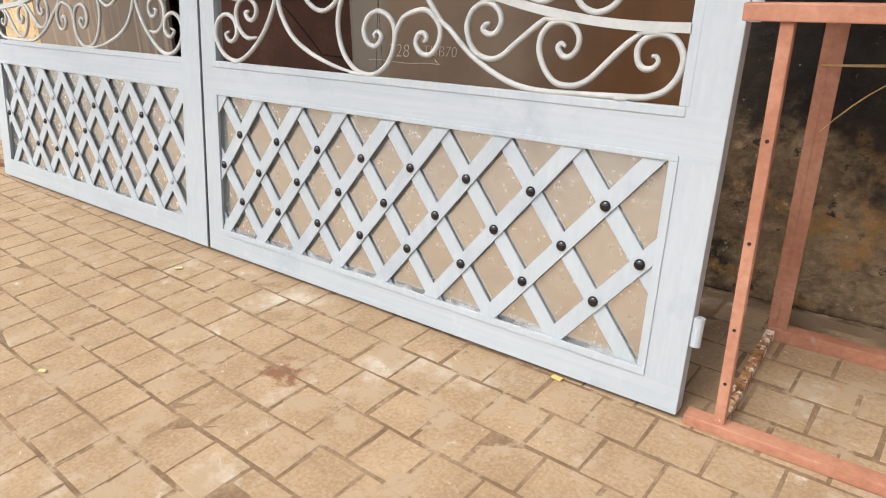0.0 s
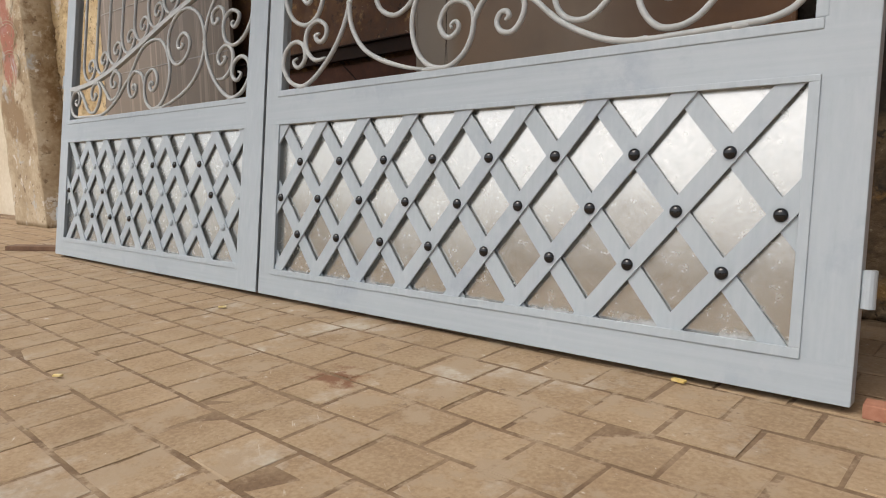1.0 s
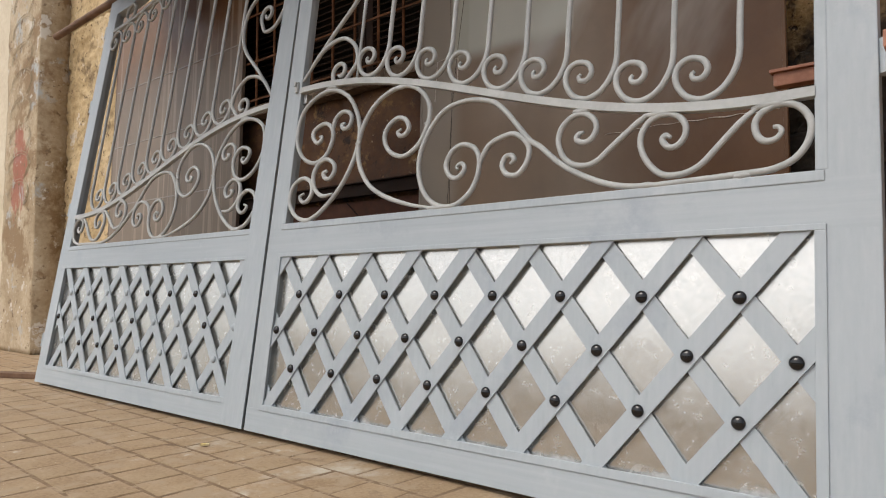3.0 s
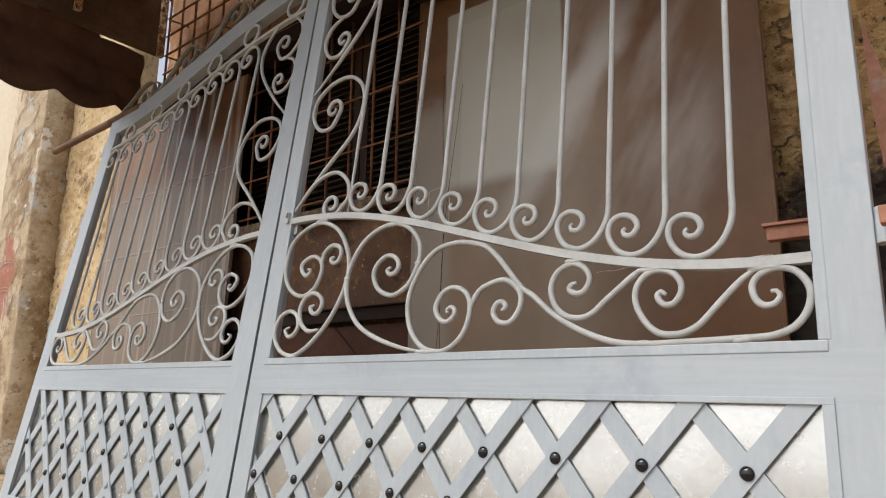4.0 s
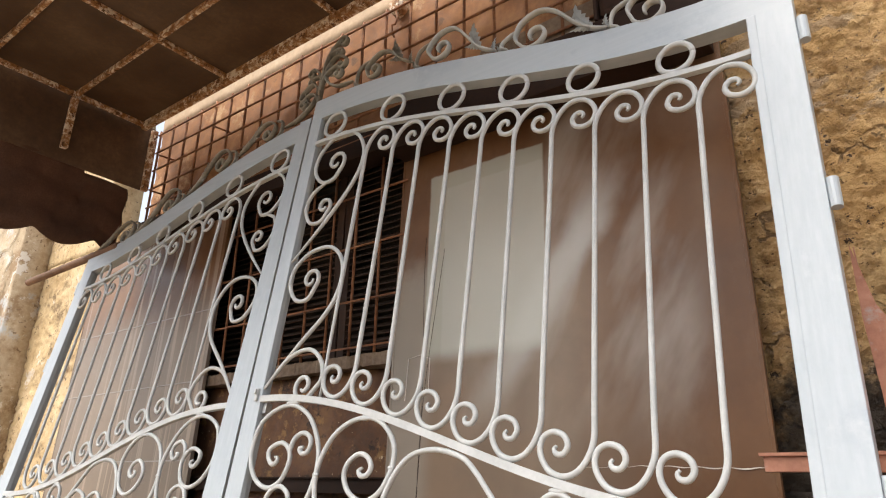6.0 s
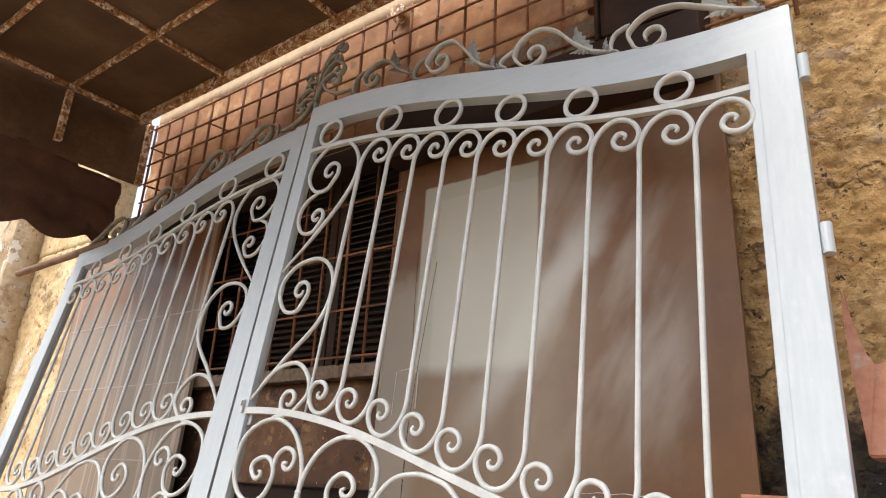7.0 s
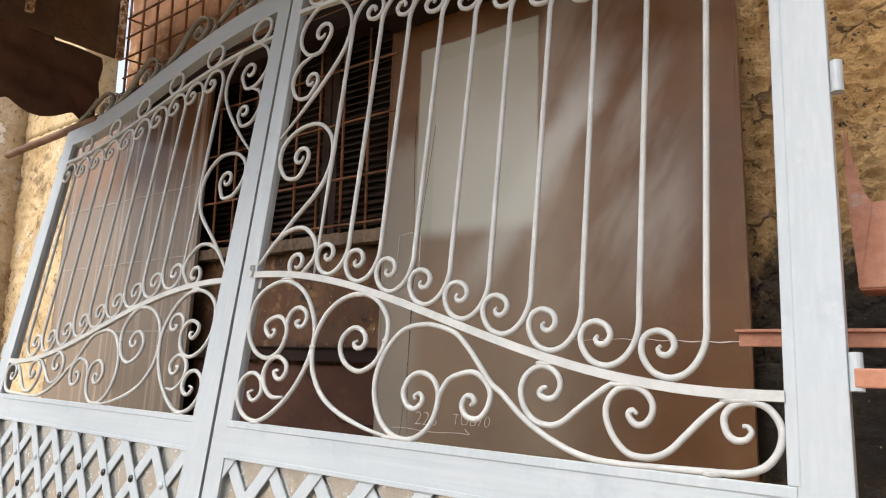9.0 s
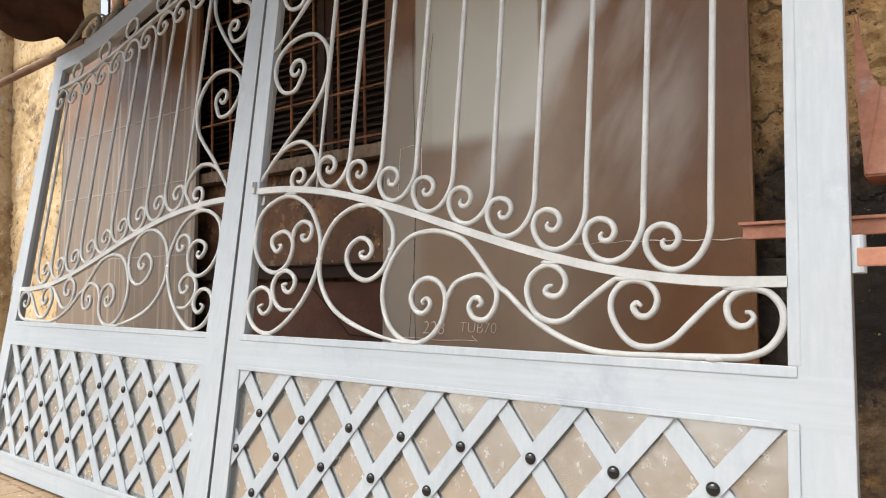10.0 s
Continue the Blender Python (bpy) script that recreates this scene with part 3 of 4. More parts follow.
    def B(pts, start=None, end=None, r=R_BAR, name="scroll_bar"):
        plane_bar(name, scroll(pts, start, end), r, BAR_PAINT, leaf, 0.003)

    # ten upright bars, hooked to one side above and to the other below; hand-set, so a little out of true
    feet = (0.422, 0.573, 0.718, 0.862, 1.005, 1.144, 1.280, 1.428, 1.577, 1.732)
    heads = (0.438, 0.588, 0.724, 0.871, 1.013, 1.147, 1.288, 1.434, 1.584, 1.739)
    for k, (x, xt) in enumerate(zip(feet, heads)):
        seat, crown = mid_rail(x - 0.085) + 0.0115 + R_BAR, top_rail(xt + 0.085) - 0.009 - R_BAR
        down = [Vector((x + p.x, seat + p.y)) for p in HOOK] if k else [Vector((x, mid_rail(x) + 0.01))]
        up = [Vector((xt - p.x, crown - p.y)) for p in HOOK]
        line = [down[0].lerp(up[0], i / 10) for i in range(1, 10)]
        plane_bar("upright_bar", down[::-1] + line + up, R_BAR, BAR_PAINT, leaf, 0.003)

    for x in (0.211, 0.553, 0.858, 1.134, 1.395, 1.686):
        c = (top_rail(x) + 0.008 + arch_low(x)) / 2
        r = (arch_low(x) - top_rail(x) - 0.008) / 2 - 0.006
        bm = bmesh.new()
        pts = [(x + r * math.cos(a), 0.003, c + r * math.sin(a)) for a in (2 * math.pi * i / 28 for i in range(29))]
        tube(bm, pts, 0.0085)
        P("ring", bm, BAR_PAINT, smooth=True)

    # lower scroll band, each bar bent by hand
    B([(0.248, 1.098), (0.262, 1.095), (0.259, 1.081), (0.238, 1.074), (0.212, 1.101), (0.218, 1.128), (0.27, 1.145), (0.311, 1.124), (0.326, 1.083), (0.3, 1.022), (0.238, 0.997), (0.165, 1.026), (0.117, 1.101), (0.13, 1.203), (0.199, 1.258), (0.291, 1.273), (0.381, 1.234), (0.439, 1.164), (0.467, 1.086), (0.459, 1.01), (0.426, 0.935), (0.374, 0.867), (0.299, 0.806), (0.23, 0.78), (0.158, 0.801), (0.114, 0.858), (0.126, 0.917), (0.177, 0.944), (0.226, 0.925), (0.24, 0.882), (0.219, 0.854), (0.192, 0.851), (0.172, 0.873), (0.194, 0.884)])
    B([(0.321, 1.105), (0.328, 1.149), (0.363, 1.174), (0.402, 1.165), (0.418, 1.14), (0.407, 1.112), (0.382, 1.107), (0.368, 1.122), (0.384, 1.129)])
    B([(0.354, 0.868), (0.297, 0.866), (0.252, 0.9), (0.238, 0.948), (0.259, 0.988), (0.303, 1.003), (0.345, 0.982), (0.353, 0.952), (0.333, 0.928), (0.307, 0.931), (0.294, 0.951), (0.314, 0.958)])
    B([(0.83, 0.779), (0.739, 0.796), (0.629, 0.831), (0.546, 0.877), (0.491, 0.943), (0.469, 1.01), (0.474, 1.077), (0.513, 1.151), (0.577, 1.197), (0.653, 1.213), (0.719, 1.196), (0.77, 1.151), (0.79, 1.103), (0.783, 1.049), (0.75, 0.992), (0.69, 0.964), (0.628, 0.986), (0.596, 1.031), (0.602, 1.072), (0.643, 1.101), (0.682, 1.093), (0.703, 1.064), (0.691, 1.04), (0.666, 1.037), (0.654, 1.052), (0.669, 1.06)])
    coil = [(0.924, 0.89), (0.919, 0.9), (0.935, 0.909), (0.949, 0.897), (0.945, 0.879), (0.922, 0.864), (0.893, 0.875), (0.876, 0.911), (0.896, 0.952), (0.936, 0.968), (0.981, 0.951), (1.003, 0.912), (1, 0.862), (0.98, 0.819), (0.942, 0.788), (0.897, 0.777), (0.839, 0.791), (0.79, 0.836), (0.764, 0.903), (0.767, 0.972), (0.805, 1.048), (0.86, 1.096), (0.934, 1.109), (0.989, 1.102)]
    B(coil + [(0.989, 1.102), (1.044, 1.083), (1.089, 1.045), (1.133, 0.995), (1.176, 0.946), (1.21, 0.923), (1.261, 0.878), (1.301, 0.849), (1.356, 0.819), (1.415, 0.795), (1.471, 0.782), (1.531, 0.778), (1.588, 0.779), (1.672, 0.781), (1.729, 0.783), (1.784, 0.785), (1.815, 0.791), (1.846, 0.806), (1.869, 0.835), (1.878, 0.868), (1.873, 0.896), (1.855, 0.921), (1.832, 0.932), (1.806, 0.932), (1.779, 0.919), (1.766, 0.897), (1.771, 0.868), (1.787, 0.853), (1.808, 0.855), (1.82, 0.87), (1.814, 0.882), (1.803, 0.883)])
    B([(0.999, 0.876), (1.012, 0.915), (1.035, 0.951), (1.073, 0.968), (1.118, 0.974), (1.155, 0.953), (1.176, 0.919), (1.168, 0.879), (1.141, 0.851), (1.105, 0.855), (1.087, 0.881), (1.097, 0.907), (1.118, 0.909), (1.127, 0.895), (1.114, 0.885)])
    B([(1.53, 0.967), (1.507, 0.956), (1.467, 0.926), (1.419, 0.887), (1.391, 0.863), (1.358, 0.851), (1.316, 0.858), (1.284, 0.885), (1.268, 0.927), (1.276, 0.965), (1.303, 0.99), (1.337, 0.996), (1.368, 0.978), (1.379, 0.95), (1.367, 0.923), (1.344, 0.915), (1.323, 0.925), (1.328, 0.94), (1.343, 0.944)])
    B([(1.776, 0.935), (1.752, 0.92), (1.718, 0.888), (1.684, 0.852), (1.654, 0.821), (1.625, 0.804), (1.594, 0.798), (1.556, 0.804), (1.523, 0.834), (1.502, 0.878), (1.504, 0.917), (1.527, 0.946), (1.56, 0.955), (1.592, 0.945), (1.611, 0.92), (1.61, 0.892), (1.593, 0.871), (1.571, 0.87), (1.556, 0.889), (1.564, 0.901), (1.577, 0.893)])
    # weld beads where the bars meet the lower bead and rail
    for x, z, a in ((0.23, 0.777, 0.03), (0.86, 0.778, 0.05), (1.52, 0.779, 0.03), (1.74, 0.7795, 0.022), (0.29, mid_rail(0.29) - 0.016, 0.035), (0.655, mid_rail(0.655) - 0.02, 0.03),
                    (1.335, mid_rail(1.335) - 0.015, 0.03), (1.545, mid_rail(1.545) - 0.013, 0.04), (1.80, mid_rail(1.80) - 0.013, 0.045), (0.467, 1.04, 0.014), (0.785, 1.06, 0.012)):
        bm = bmesh.new()
        bmesh.ops.create_icosphere(bm, subdivisions=2, radius=1.0)
        for v in bm.verts:
            v.co = Vector((x + v.co.x * a, 0.001 + v.co.y * 0.0075, z + v.co.z * 0.008)) + noise.noise_vector(v.co * 2.1 + Vector((x * 9, 0, z))) * 0.002
        P("weld", bm, BAR_PAINT, smooth=True)

    # tall scrolls beside the meeting stile
    B([(0.112, 1.862), (0.246, 1.987), (0.362, 2.117), (0.418, 2.215), (0.424, 2.31), (0.372, 2.4), (0.29, 2.44), (0.205, 2.42), (0.148, 2.355), (0.145, 2.28), (0.197, 2.217), (0.265, 2.21), (0.305, 2.258)], None, (0.056, 1.1, 1), name="tall_scroll")
    B([(0.235, 2.208), (0.16, 2.173), (0.132, 2.102), (0.172, 2.029), (0.236, 2.018), (0.272, 2.058)], None, (0.042, 1.1, 1), name="tall_scroll")
    B([(0.112, 1.352), (0.246, 1.486), (0.373, 1.603), (0.42, 1.69), (0.422, 1.78), (0.383, 1.849), (0.314, 1.888), (0.215, 1.88), (0.145, 1.828), (0.134, 1.757), (0.183, 1.687), (0.252, 1.678), (0.289, 1.728)], None, (0.05, 1.15, 1), name="tall_scroll")
    B([(0.112, 1.345), (0.21, 1.445), (0.317, 1.473), (0.392, 1.427), (0.414, 1.36), (0.37, 1.307)], None, (0.055, 1.3, -1), name="tall_scroll")

    # flat-bar scrollwork on the arched head
    def sprig(x, z, ang, size, curl):
        bm = bmesh.new()
        a, rows = math.radians(ang), []
        for i in range(11):
            u = i / 10
            bend = a + curl * u * u
            px, pz = x + size * u * math.cos((a + bend) / 2), z + size * u * math.sin((a + bend) / 2)
            w = size * 0.18 * math.sin(math.pi * (0.15 + 0.85 * u)) * (1.0 if i % 2 else 0.55)
            nx, nz = -math.sin(bend), math.cos(bend)
            rows.append([bm.verts.new((px + nx * w * q, 0.012 - 0.012 * (1 - q * q) * (1 - u), pz + nz * w * q)) for q in (-1, 0, 1)])
        for r0, r1 in zip(rows, rows[1:]):
            for k in (0, 1):
                bm.faces.new((r0[k], r0[k + 1], r1[k + 1], r1[k]))
        bmesh.ops.solidify(bm, geom=bm.faces[:], thickness=0.004)
        P("crest_leaf", bm, ORNAMENT)

    def C(pts, end, r=0.0062, leafy=True):
        pts = [(p[0], p[1] + 0.018) for p in pts]
        plane_bar("crest_scroll", scroll(pts, None, end), r, ORNAMENT, leaf, 0.012, 2.4)
        if not leafy:
            return
        (ax, az_), (bx, bz) = pts[1], pts[2]
        run = math.degrees(math.atan2(bz - az_, bx - ax))
        far = min(pts, key=lambda p: p[0])
        sprig(ax, az_ + 0.002, run - 8, 0.15, -0.5)
        sprig(ax, az_ - 0.004, run + 12, 0.085, 0.5)
        sprig(pts[0][0] - 0.01, pts[0][1], run - 24, 0.07, -0.6)
        foot = arch_top(far[0] - 0.05)
        line = spline([Vector((far[0] - 0.03, foot + 0.004)), Vector((far[0] - 0.058, foot + 0.028)), Vector((far[0] - 0.048, far[1] + 0.01)), Vector((far[0] + 0.004, far[1] + 0.034))])
        plane_bar("crest_leaf", line, 0.006, ORNAMENT, leaf, 0.012, 1.8)
        sprig(far[0] - 0.04, foot + 0.008, 150, 0.06, -0.6)

    C([(1.94, 2.372), (1.86, 2.405), (1.777, 2.457), (1.695, 2.503), (1.607, 2.51), (1.548, 2.46), (1.56, 2.405)], (0.062, 1.1, 1))
    C([(1.49, 2.408), (1.42, 2.44), (1.354, 2.504), (1.287, 2.586), (1.217, 2.625), (1.145, 2.6), (1.122, 2.54), (1.15, 2.492)], (0.06, 1.1, 1))
    C([(1.04, 2.525), (0.96, 2.58), (0.894, 2.668), (0.827, 2.745), (0.75, 2.748), (0.70, 2.69), (0.72, 2.645)], (0.056, 1.1, 1))
    C([(0.62, 2.665), (0.55, 2.715), (0.47, 2.795), (0.40, 2.806), (0.345, 2.76), (0.352, 2.72)], (0.045, 1.1, 1))
    C([(0.26, 2.72), (0.16, 2.735), (0.075, 2.80), (0.06, 2.88), (0.115, 2.935), (0.17, 2.905)], (0.038, 1.0, -1), leafy=False)
    C([(0.03, 2.74), (0.035, 2.85), (0.05, 2.95), (0.11, 3.03)], (0.034, 1.2, -1), leafy=False)
    C([(0.03, 2.76), (0.06, 2.84), (0.12, 2.87), (0.16, 2.84)], (0.03, 1.1, -1), leafy=False)
    C([(0.05, 2.94), (0.075, 2.97), (0.12, 2.975)], (0.026, 1.2, -1), leafy=False)
    sprig(0.10, 2.83, 40, 0.07, 0.6)
    sprig(0.07, 2.99, 120, 0.06, -0.6)

    # weld-on hinge barrels
    for z in (0.235, 1.003, 1.655, 2.149):
        bm = bmesh.new()
        tube(bm, [(2.013, 0.012, z - 0.038), (2.013, 0.012, z + 0.038)], 0.0135, 14)
        box(bm, (1.998, 0.012, z - 0.034), (2.01, 0.026, z + 0.034), 0.001)
        P("hinge", bm, smooth=False)
    return leaf


right_leaf = build_leaf()
LEAN_LEFT = pose(0, 0, 0.017, -9.15, 0, 0)
left_leaf = copy_thing(right_leaf, LEAN_LEFT @ Matrix.Translation((-0.034, 0, 0)) @ Matrix.Diagonal((-1, 1, 1, 1)))
for o in left_leaf.children:
    if o.name.startswith("tall_scroll"):  # bent a little towards the joint on this leaf
        o.matrix_basis = Matrix.Translation((0.12, 0, 1.25)) @ pose(0, 0, 0, 0, -1.4, 0) @ Matrix.Translation((-0.12, 0, -1.25))
# scrollwork near the joint, all the left leaf's: unpainted iron plus painted-in shade
for leaf in (right_leaf, left_leaf):
    for o in leaf.children:
        if o.name.startswith("crest_") and (leaf is left_leaf or sum(v.co.x for v in o.data.vertices) / len(o.data.vertices) < 0.72):
            o.material_slots[0].link = "OBJECT"
            o.material_slots[0].material = SHADED_BARE_CREST
# the brush ran over many rivets of the left leaf
for k, o in enumerate(o for o in left_leaf.children if o.name.startswith("rivet")):
    if k % 7 in (0, 2, 3, 5):
        o.material_slots[0].link = "OBJECT"
        o.material_slots[0].material = GATE_PAINT
# the left leaf carries the cover strip over the joint
bm, prev = bmesh.new(), None
for k in range(13):
    z = 0.002 + 2.698 * k / 12
    edge = -0.0022 - 0.0243 * z + 0.0012 * math.sin(5 * z)
    row = [bm.verts.new(c) for c in ((-0.146, -0.0075, z), (edge, -0.0075, z), (edge, -0.0035, z), (-0.146, -0.0035, z))]
    if prev:
        for q in range(4):
            bm.faces.new((prev[q], prev[(q + 1) % 4], row[(q + 1) % 4], row[q]))
    else:
        bm.faces.new(row)
    prev = row
bm.faces.new(prev[::-1])
part("cover_strip", bm, GATE_PAINT, left_leaf).matrix_parent_inverse = (Matrix.Translation((-0.034, 0, 0)) @ Matrix.Diagonal((-1, 1, 1, 1))).inverted()
lock = part("lock_keeper", slab((0.11, 0.012, 1.255), (0.13, 0.04, 1.295), 0.003), STEEL, right_leaf, "small bare steel latch")
bm = slab((0.078, -0.012, 1.298), (0.094, 0.001, 1.345), 0.004)
part("latch_loop", box(bm, (0.081, -0.020, 1.322), (0.0915, -0.013, 1.342), 0.003), BAR_PAINT, right_leaf)

# ---- ground ----
ground = part("ground", slab((-120, -120, -0.4), (120, 120, -0.0018)), SOIL)
tagged(ground, "sandy soil under and beyond the paving", "ground", kind="structure")


bm, grid = bmesh.new(), []
for j in range(41):
    y = 0.045 + 0.755 * j / 40
    row = []
    for i in range(121):
        x = 1.55 + 2.6 * i / 120
        edge = min(1.0, (y - 0.5) / 0.15, (x - 1.55) / 0.3)
        row.append(bm.verts.new((x, y, -0.0042 + 0.0034 * edge + 0.0035 * noise.fractal(Vector((x * 5, y * 5, 2)), 1.0, 2.0, 5) + 0.02 * max(0.0, y - 0.72))))
    grid.append(row)
for a, c in zip(grid, grid[1:]):
    for k in range(120):
        bm.faces.new((a[k], a[k + 1], c[k + 1], c[k]))
bmesh.ops.solidify(bm, geom=bm.faces[:], thickness=0.02)
tagged(part("dust_drift", bm, DRIFT), "brown dust drifted over the pavers at the wall foot", "dust", kind="stuff")


# ---- house wall ----
def rough_wall(name, x0, x1, z0, z1, y, mat, label, amp=0.02, cell=0.03, parent=None, thick=0.25, pits=0.0):
    nx, nz = max(2, int((x1 - x0) / cell)), max(2, int((z1 - z0) / cell))
    bm = bmesh.new()
    g = []
    for j in range(nz + 1):
        row = []
        for i in range(nx + 1):
            x, z = x0 + (x1 - x0) * i / nx, z0 + (z1 - z0) * j / nz
            h = noise.fractal(Vector((x * 4, y, z * 4)), 1.0, 2.0, 5) * amp + noise.fractal(Vector((x * 17, y + 3, z * 17)), 0.8, 2.0, 3) * amp * 0.45
            if pits:
                n = noise.fractal(Vector((x * 19, y + 7, z * 19)), 0.7, 2.0, 4)
                h -= pits * min(max((n - 0.12) / 0.13, 0.0), 1.0) - pits * 0.4 * min(max((-n - 0.3) / 0.2, 0.0), 1.0)
            row.append(bm.verts.new((x, y - h, z)))
        g.append(row)
    for a, c in zip(g, g[1:]):
        for k in range(nx):
            bm.faces.new((a[k], a[k + 1], c[k + 1], c[k]))
    rim = [g[0][i] for i in range(nx + 1)] + [g[j][nx] for j in range(1, nz + 1)] + [g[nz][i] for i in range(nx - 1, -1, -1)] + [g[j][0] for j in range(nz - 1, 0, -1)]
    back = [bm.verts.new((v.co.x, y + thick, v.co.z)) for v in rim]
    for k in range(len(rim)):
        k2 = (k + 1) % len(rim)
        bm.faces.new((rim[k], back[k], back[k2], rim[k2]))
    bm.faces.new(back)
    ob = part(name, bm, mat, parent, "", True)
    return tagged(ob, label, "wall", kind="structure") if not parent else ob


Y_WALL = 0.82
rough_wall("wall_left", -4.4, -1.6, 0.0, 2.72, Y_WALL, OCHRE, "rough ochre plaster house wall, pitted and worn", 0.010, 0.025, pits=0.012)
rough_wall("wall_left_upper", -4.4, -2.92, 2.72, 5.2, Y_WALL, OCHRE, "rough ochre plaster upper house wall", 0.010, 0.05, pits=0.01)
tagged(part("wall_far", slab((-16, 0.95, 0), (-4.64, 1.3, 7)), CREAM), "pale cream rendered wall farther along the street", "wall", kind="structure")
rough_wall("wall_behind_sheet", 0.26, 1.5, 0.0, 2.72, Y_WALL, OCHRE, "ochre plaster house wall behind the leaning sheet", 0.01, 0.06)
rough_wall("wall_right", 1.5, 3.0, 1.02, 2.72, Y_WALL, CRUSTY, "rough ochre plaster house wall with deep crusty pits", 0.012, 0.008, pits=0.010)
rough_wall("wall_right_upper", 1.72, 4.6, 2.72, 5.2, Y_WALL, CRUSTY, "ochre plaster upper house wall", 0.015, 0.05, pits=0.01)
rough_wall("wall_right_foot", 1.5, 3.0, 0.0, 1.02, Y_WALL, DIRTY_PLASTER, "sooty crumbling plaster with painted-in shade at the foot of the wall", 0.012, 0.012, pits=0.008)
rough_wall("wall_right_end", 3.0, 4.6, 0.0, 2.72, Y_WALL, OCHRE, "ochre plaster house wall past the stand", 0.02, 0.05)
rough_wall("wall_below_window", -1.6, 0.26, 0.0, 1.52, Y_WALL, RUSTY_WALL, "rust-stained brown plaster below the window", 0.012, pits=0.01)
rough_wall("wall_upper", -2.28, 1.72, 2.72, 3.535, Y_WALL, ORANGE_BOARD, "orange rendered upper wall behind the guard grid", 0.012, 0.03, pits=0.006)
rough_wall("wall_top", -2.28, 1.72, 3.535, 5.2, Y_WALL, SUNLIT_RENDER, "upper wall with its sunlit strip painted pale cream", 0.008, 0.06)
tagged(part("wall_far_right", slab((4.6, 0.82, 0), (14, 1.2, 5.2)), OCHRE), "ochre house wall farther along the street", "wall", kind="structure")
# unseen wall, added so the zinc sheet mirrors a dark lower part
tagged(part("unseen_wall_opposite", slab((-40, -24.4, 0), (40, -24.0, 3.6)), OCHRE), "unseen plain ochre wall, added for reflections in the zinc sheet", "wall", kind="structure")


def build_window():
    w = thing("window_1", "dark barred window with closed louvred shutters in the house wall", "window", kind="structure")
    part("backing", slab((-1.6, 1.05, 1.52), (0.26, 1.07, 2.72)), DARKNESS, w)
    for a, c in ((-1.6, -0.92), (-0.91, -0.33), (-0.32, 0.26)):
        sh = part("shutter", box(box(slab((a, 0.93, 1.53), (a + 0.05, 0.97, 2.71), 0.003), (c - 0.05, 0.93, 1.53), (c, 0.97, 2.71), 0.003), (a + 0.05, 0.932, 1.53), (c - 0.05, 0.968, 1.60), 0.003), SHUTTER, w)
        me = None
        for i in range(30):
            z = 1.62 + i * 0.036
            if me is None:
                bm = slab((a + 0.05, -0.02, -0.003), (c - 0.05, 0.02, 0.003))
                o = part("slat", bm, SHUTTER, sh)
                me = o.data
            else:
                o = new("slat", me)
                o.parent = sh
            o.matrix_local = pose(0, 0.95, z, 35, 0, 0)
    bm = slab((-1.6, 0.745, 1.521), (0.258, 0.95, 1.578))
    bmesh.ops.subdivide_edges(bm, edges=[e for e in bm.edges if abs(e.verts[0].co.x - e.verts[1].co.x) > 1], cuts=110)
    for v in bm.verts:
        if v.co.y < 0.8:
            v.co += Vector((0, 0.009, 0.007)) * noise.fractal(Vector((v.co.x * 45, v.co.z * 9, 5)), 0.6, 2.0, 4)
    part("sill", bm, LEDGE, w, "crumbling plaster sill")
    for i in range(10):
        x = 0.105 - i * 0.164
        part("guard_bar", tube(bmesh.new(), [(x, 0.76, 1.53), (x, 0.76, 2.72)], 0.007), RUST, w, smooth=True)
    for z in (1.615, 1.838, 2.112, 2.385):
        part("cross_bar", slab((-1.6, 0.746, z - 0.0045), (0.28, 0.752, z + 0.0045)), RUST, w)


build_window()


# a dark bar put in as the shadowed gap below the window
tagged(part("shade_strip", box(slab((-1.18, 0.752, 0.985), (0.7, 0.785, 1.045), 0.002), (-1.18, 0.735, 1.045), (0.7, 0.795, 1.051), 0.001), DARK_SHEET), "dark strip put in as the shadow gap under the window", "angle bar")

# ---- dark shutter box over the window and sheet ----
tagged(part("dark_board", slab((-2.2, 0.68, 2.56), (0.24, 0.81, 2.70), 0.006), DARK_SHEET), "dark brown board along the wall above the window", "board")
# this board is added to stand for the black shade above the sheet
tagged(part("dark_board", slab((0.262, 0.60, 2.475), (1.70, 0.742, 2.70), 0.006), DARK_SHEET), "dark brown board added as the shade over the leaning sheet's top", "board")
roller = thing("roller_box", "dark brown sheet-metal roller box on the wall", "roller box")
part("casing", slab((1.335, 0.61, 2.715), (1.68, 0.80, 2.93), 0.025), DARK_SHEET, roller)
for x in (1.32, 1.68):
    part("end_cap", slab((x, 0.60, 2.705), (x + 0.014, 0.80, 2.94), 0.004), DARK_SHEET, roller)
part("bottom_lip", slab((1.335, 0.63, 2.70), (1.68, 0.66, 2.715), 0.003), DARK_SHEET, roller)

bm = slab((0.72, 0.70, 2.705), (1.315, 0.815, 2.90), 0.012)
for v in bm.verts:
    v.co.z -= 0.05 * max(0.0, 0.95 - v.co.x)
tagged(part("plaster_ledge", bm, LEDGE), "grey-tan plaster ledge along the upper wall", "ledge", kind="structure")
tagged(part("conduit", tube(bmesh.new(), [(1.25, 0.775, 2.99), (1.25, 0.775, 3.36)], 0.028, 14), RUST), "rusty brown pipe stub on the upper wall", "pipe")
fitting = thing("wall_bracket", "rusty round bracket with a hanging hook on the upper wall", "bracket")
bm = bmesh.new()
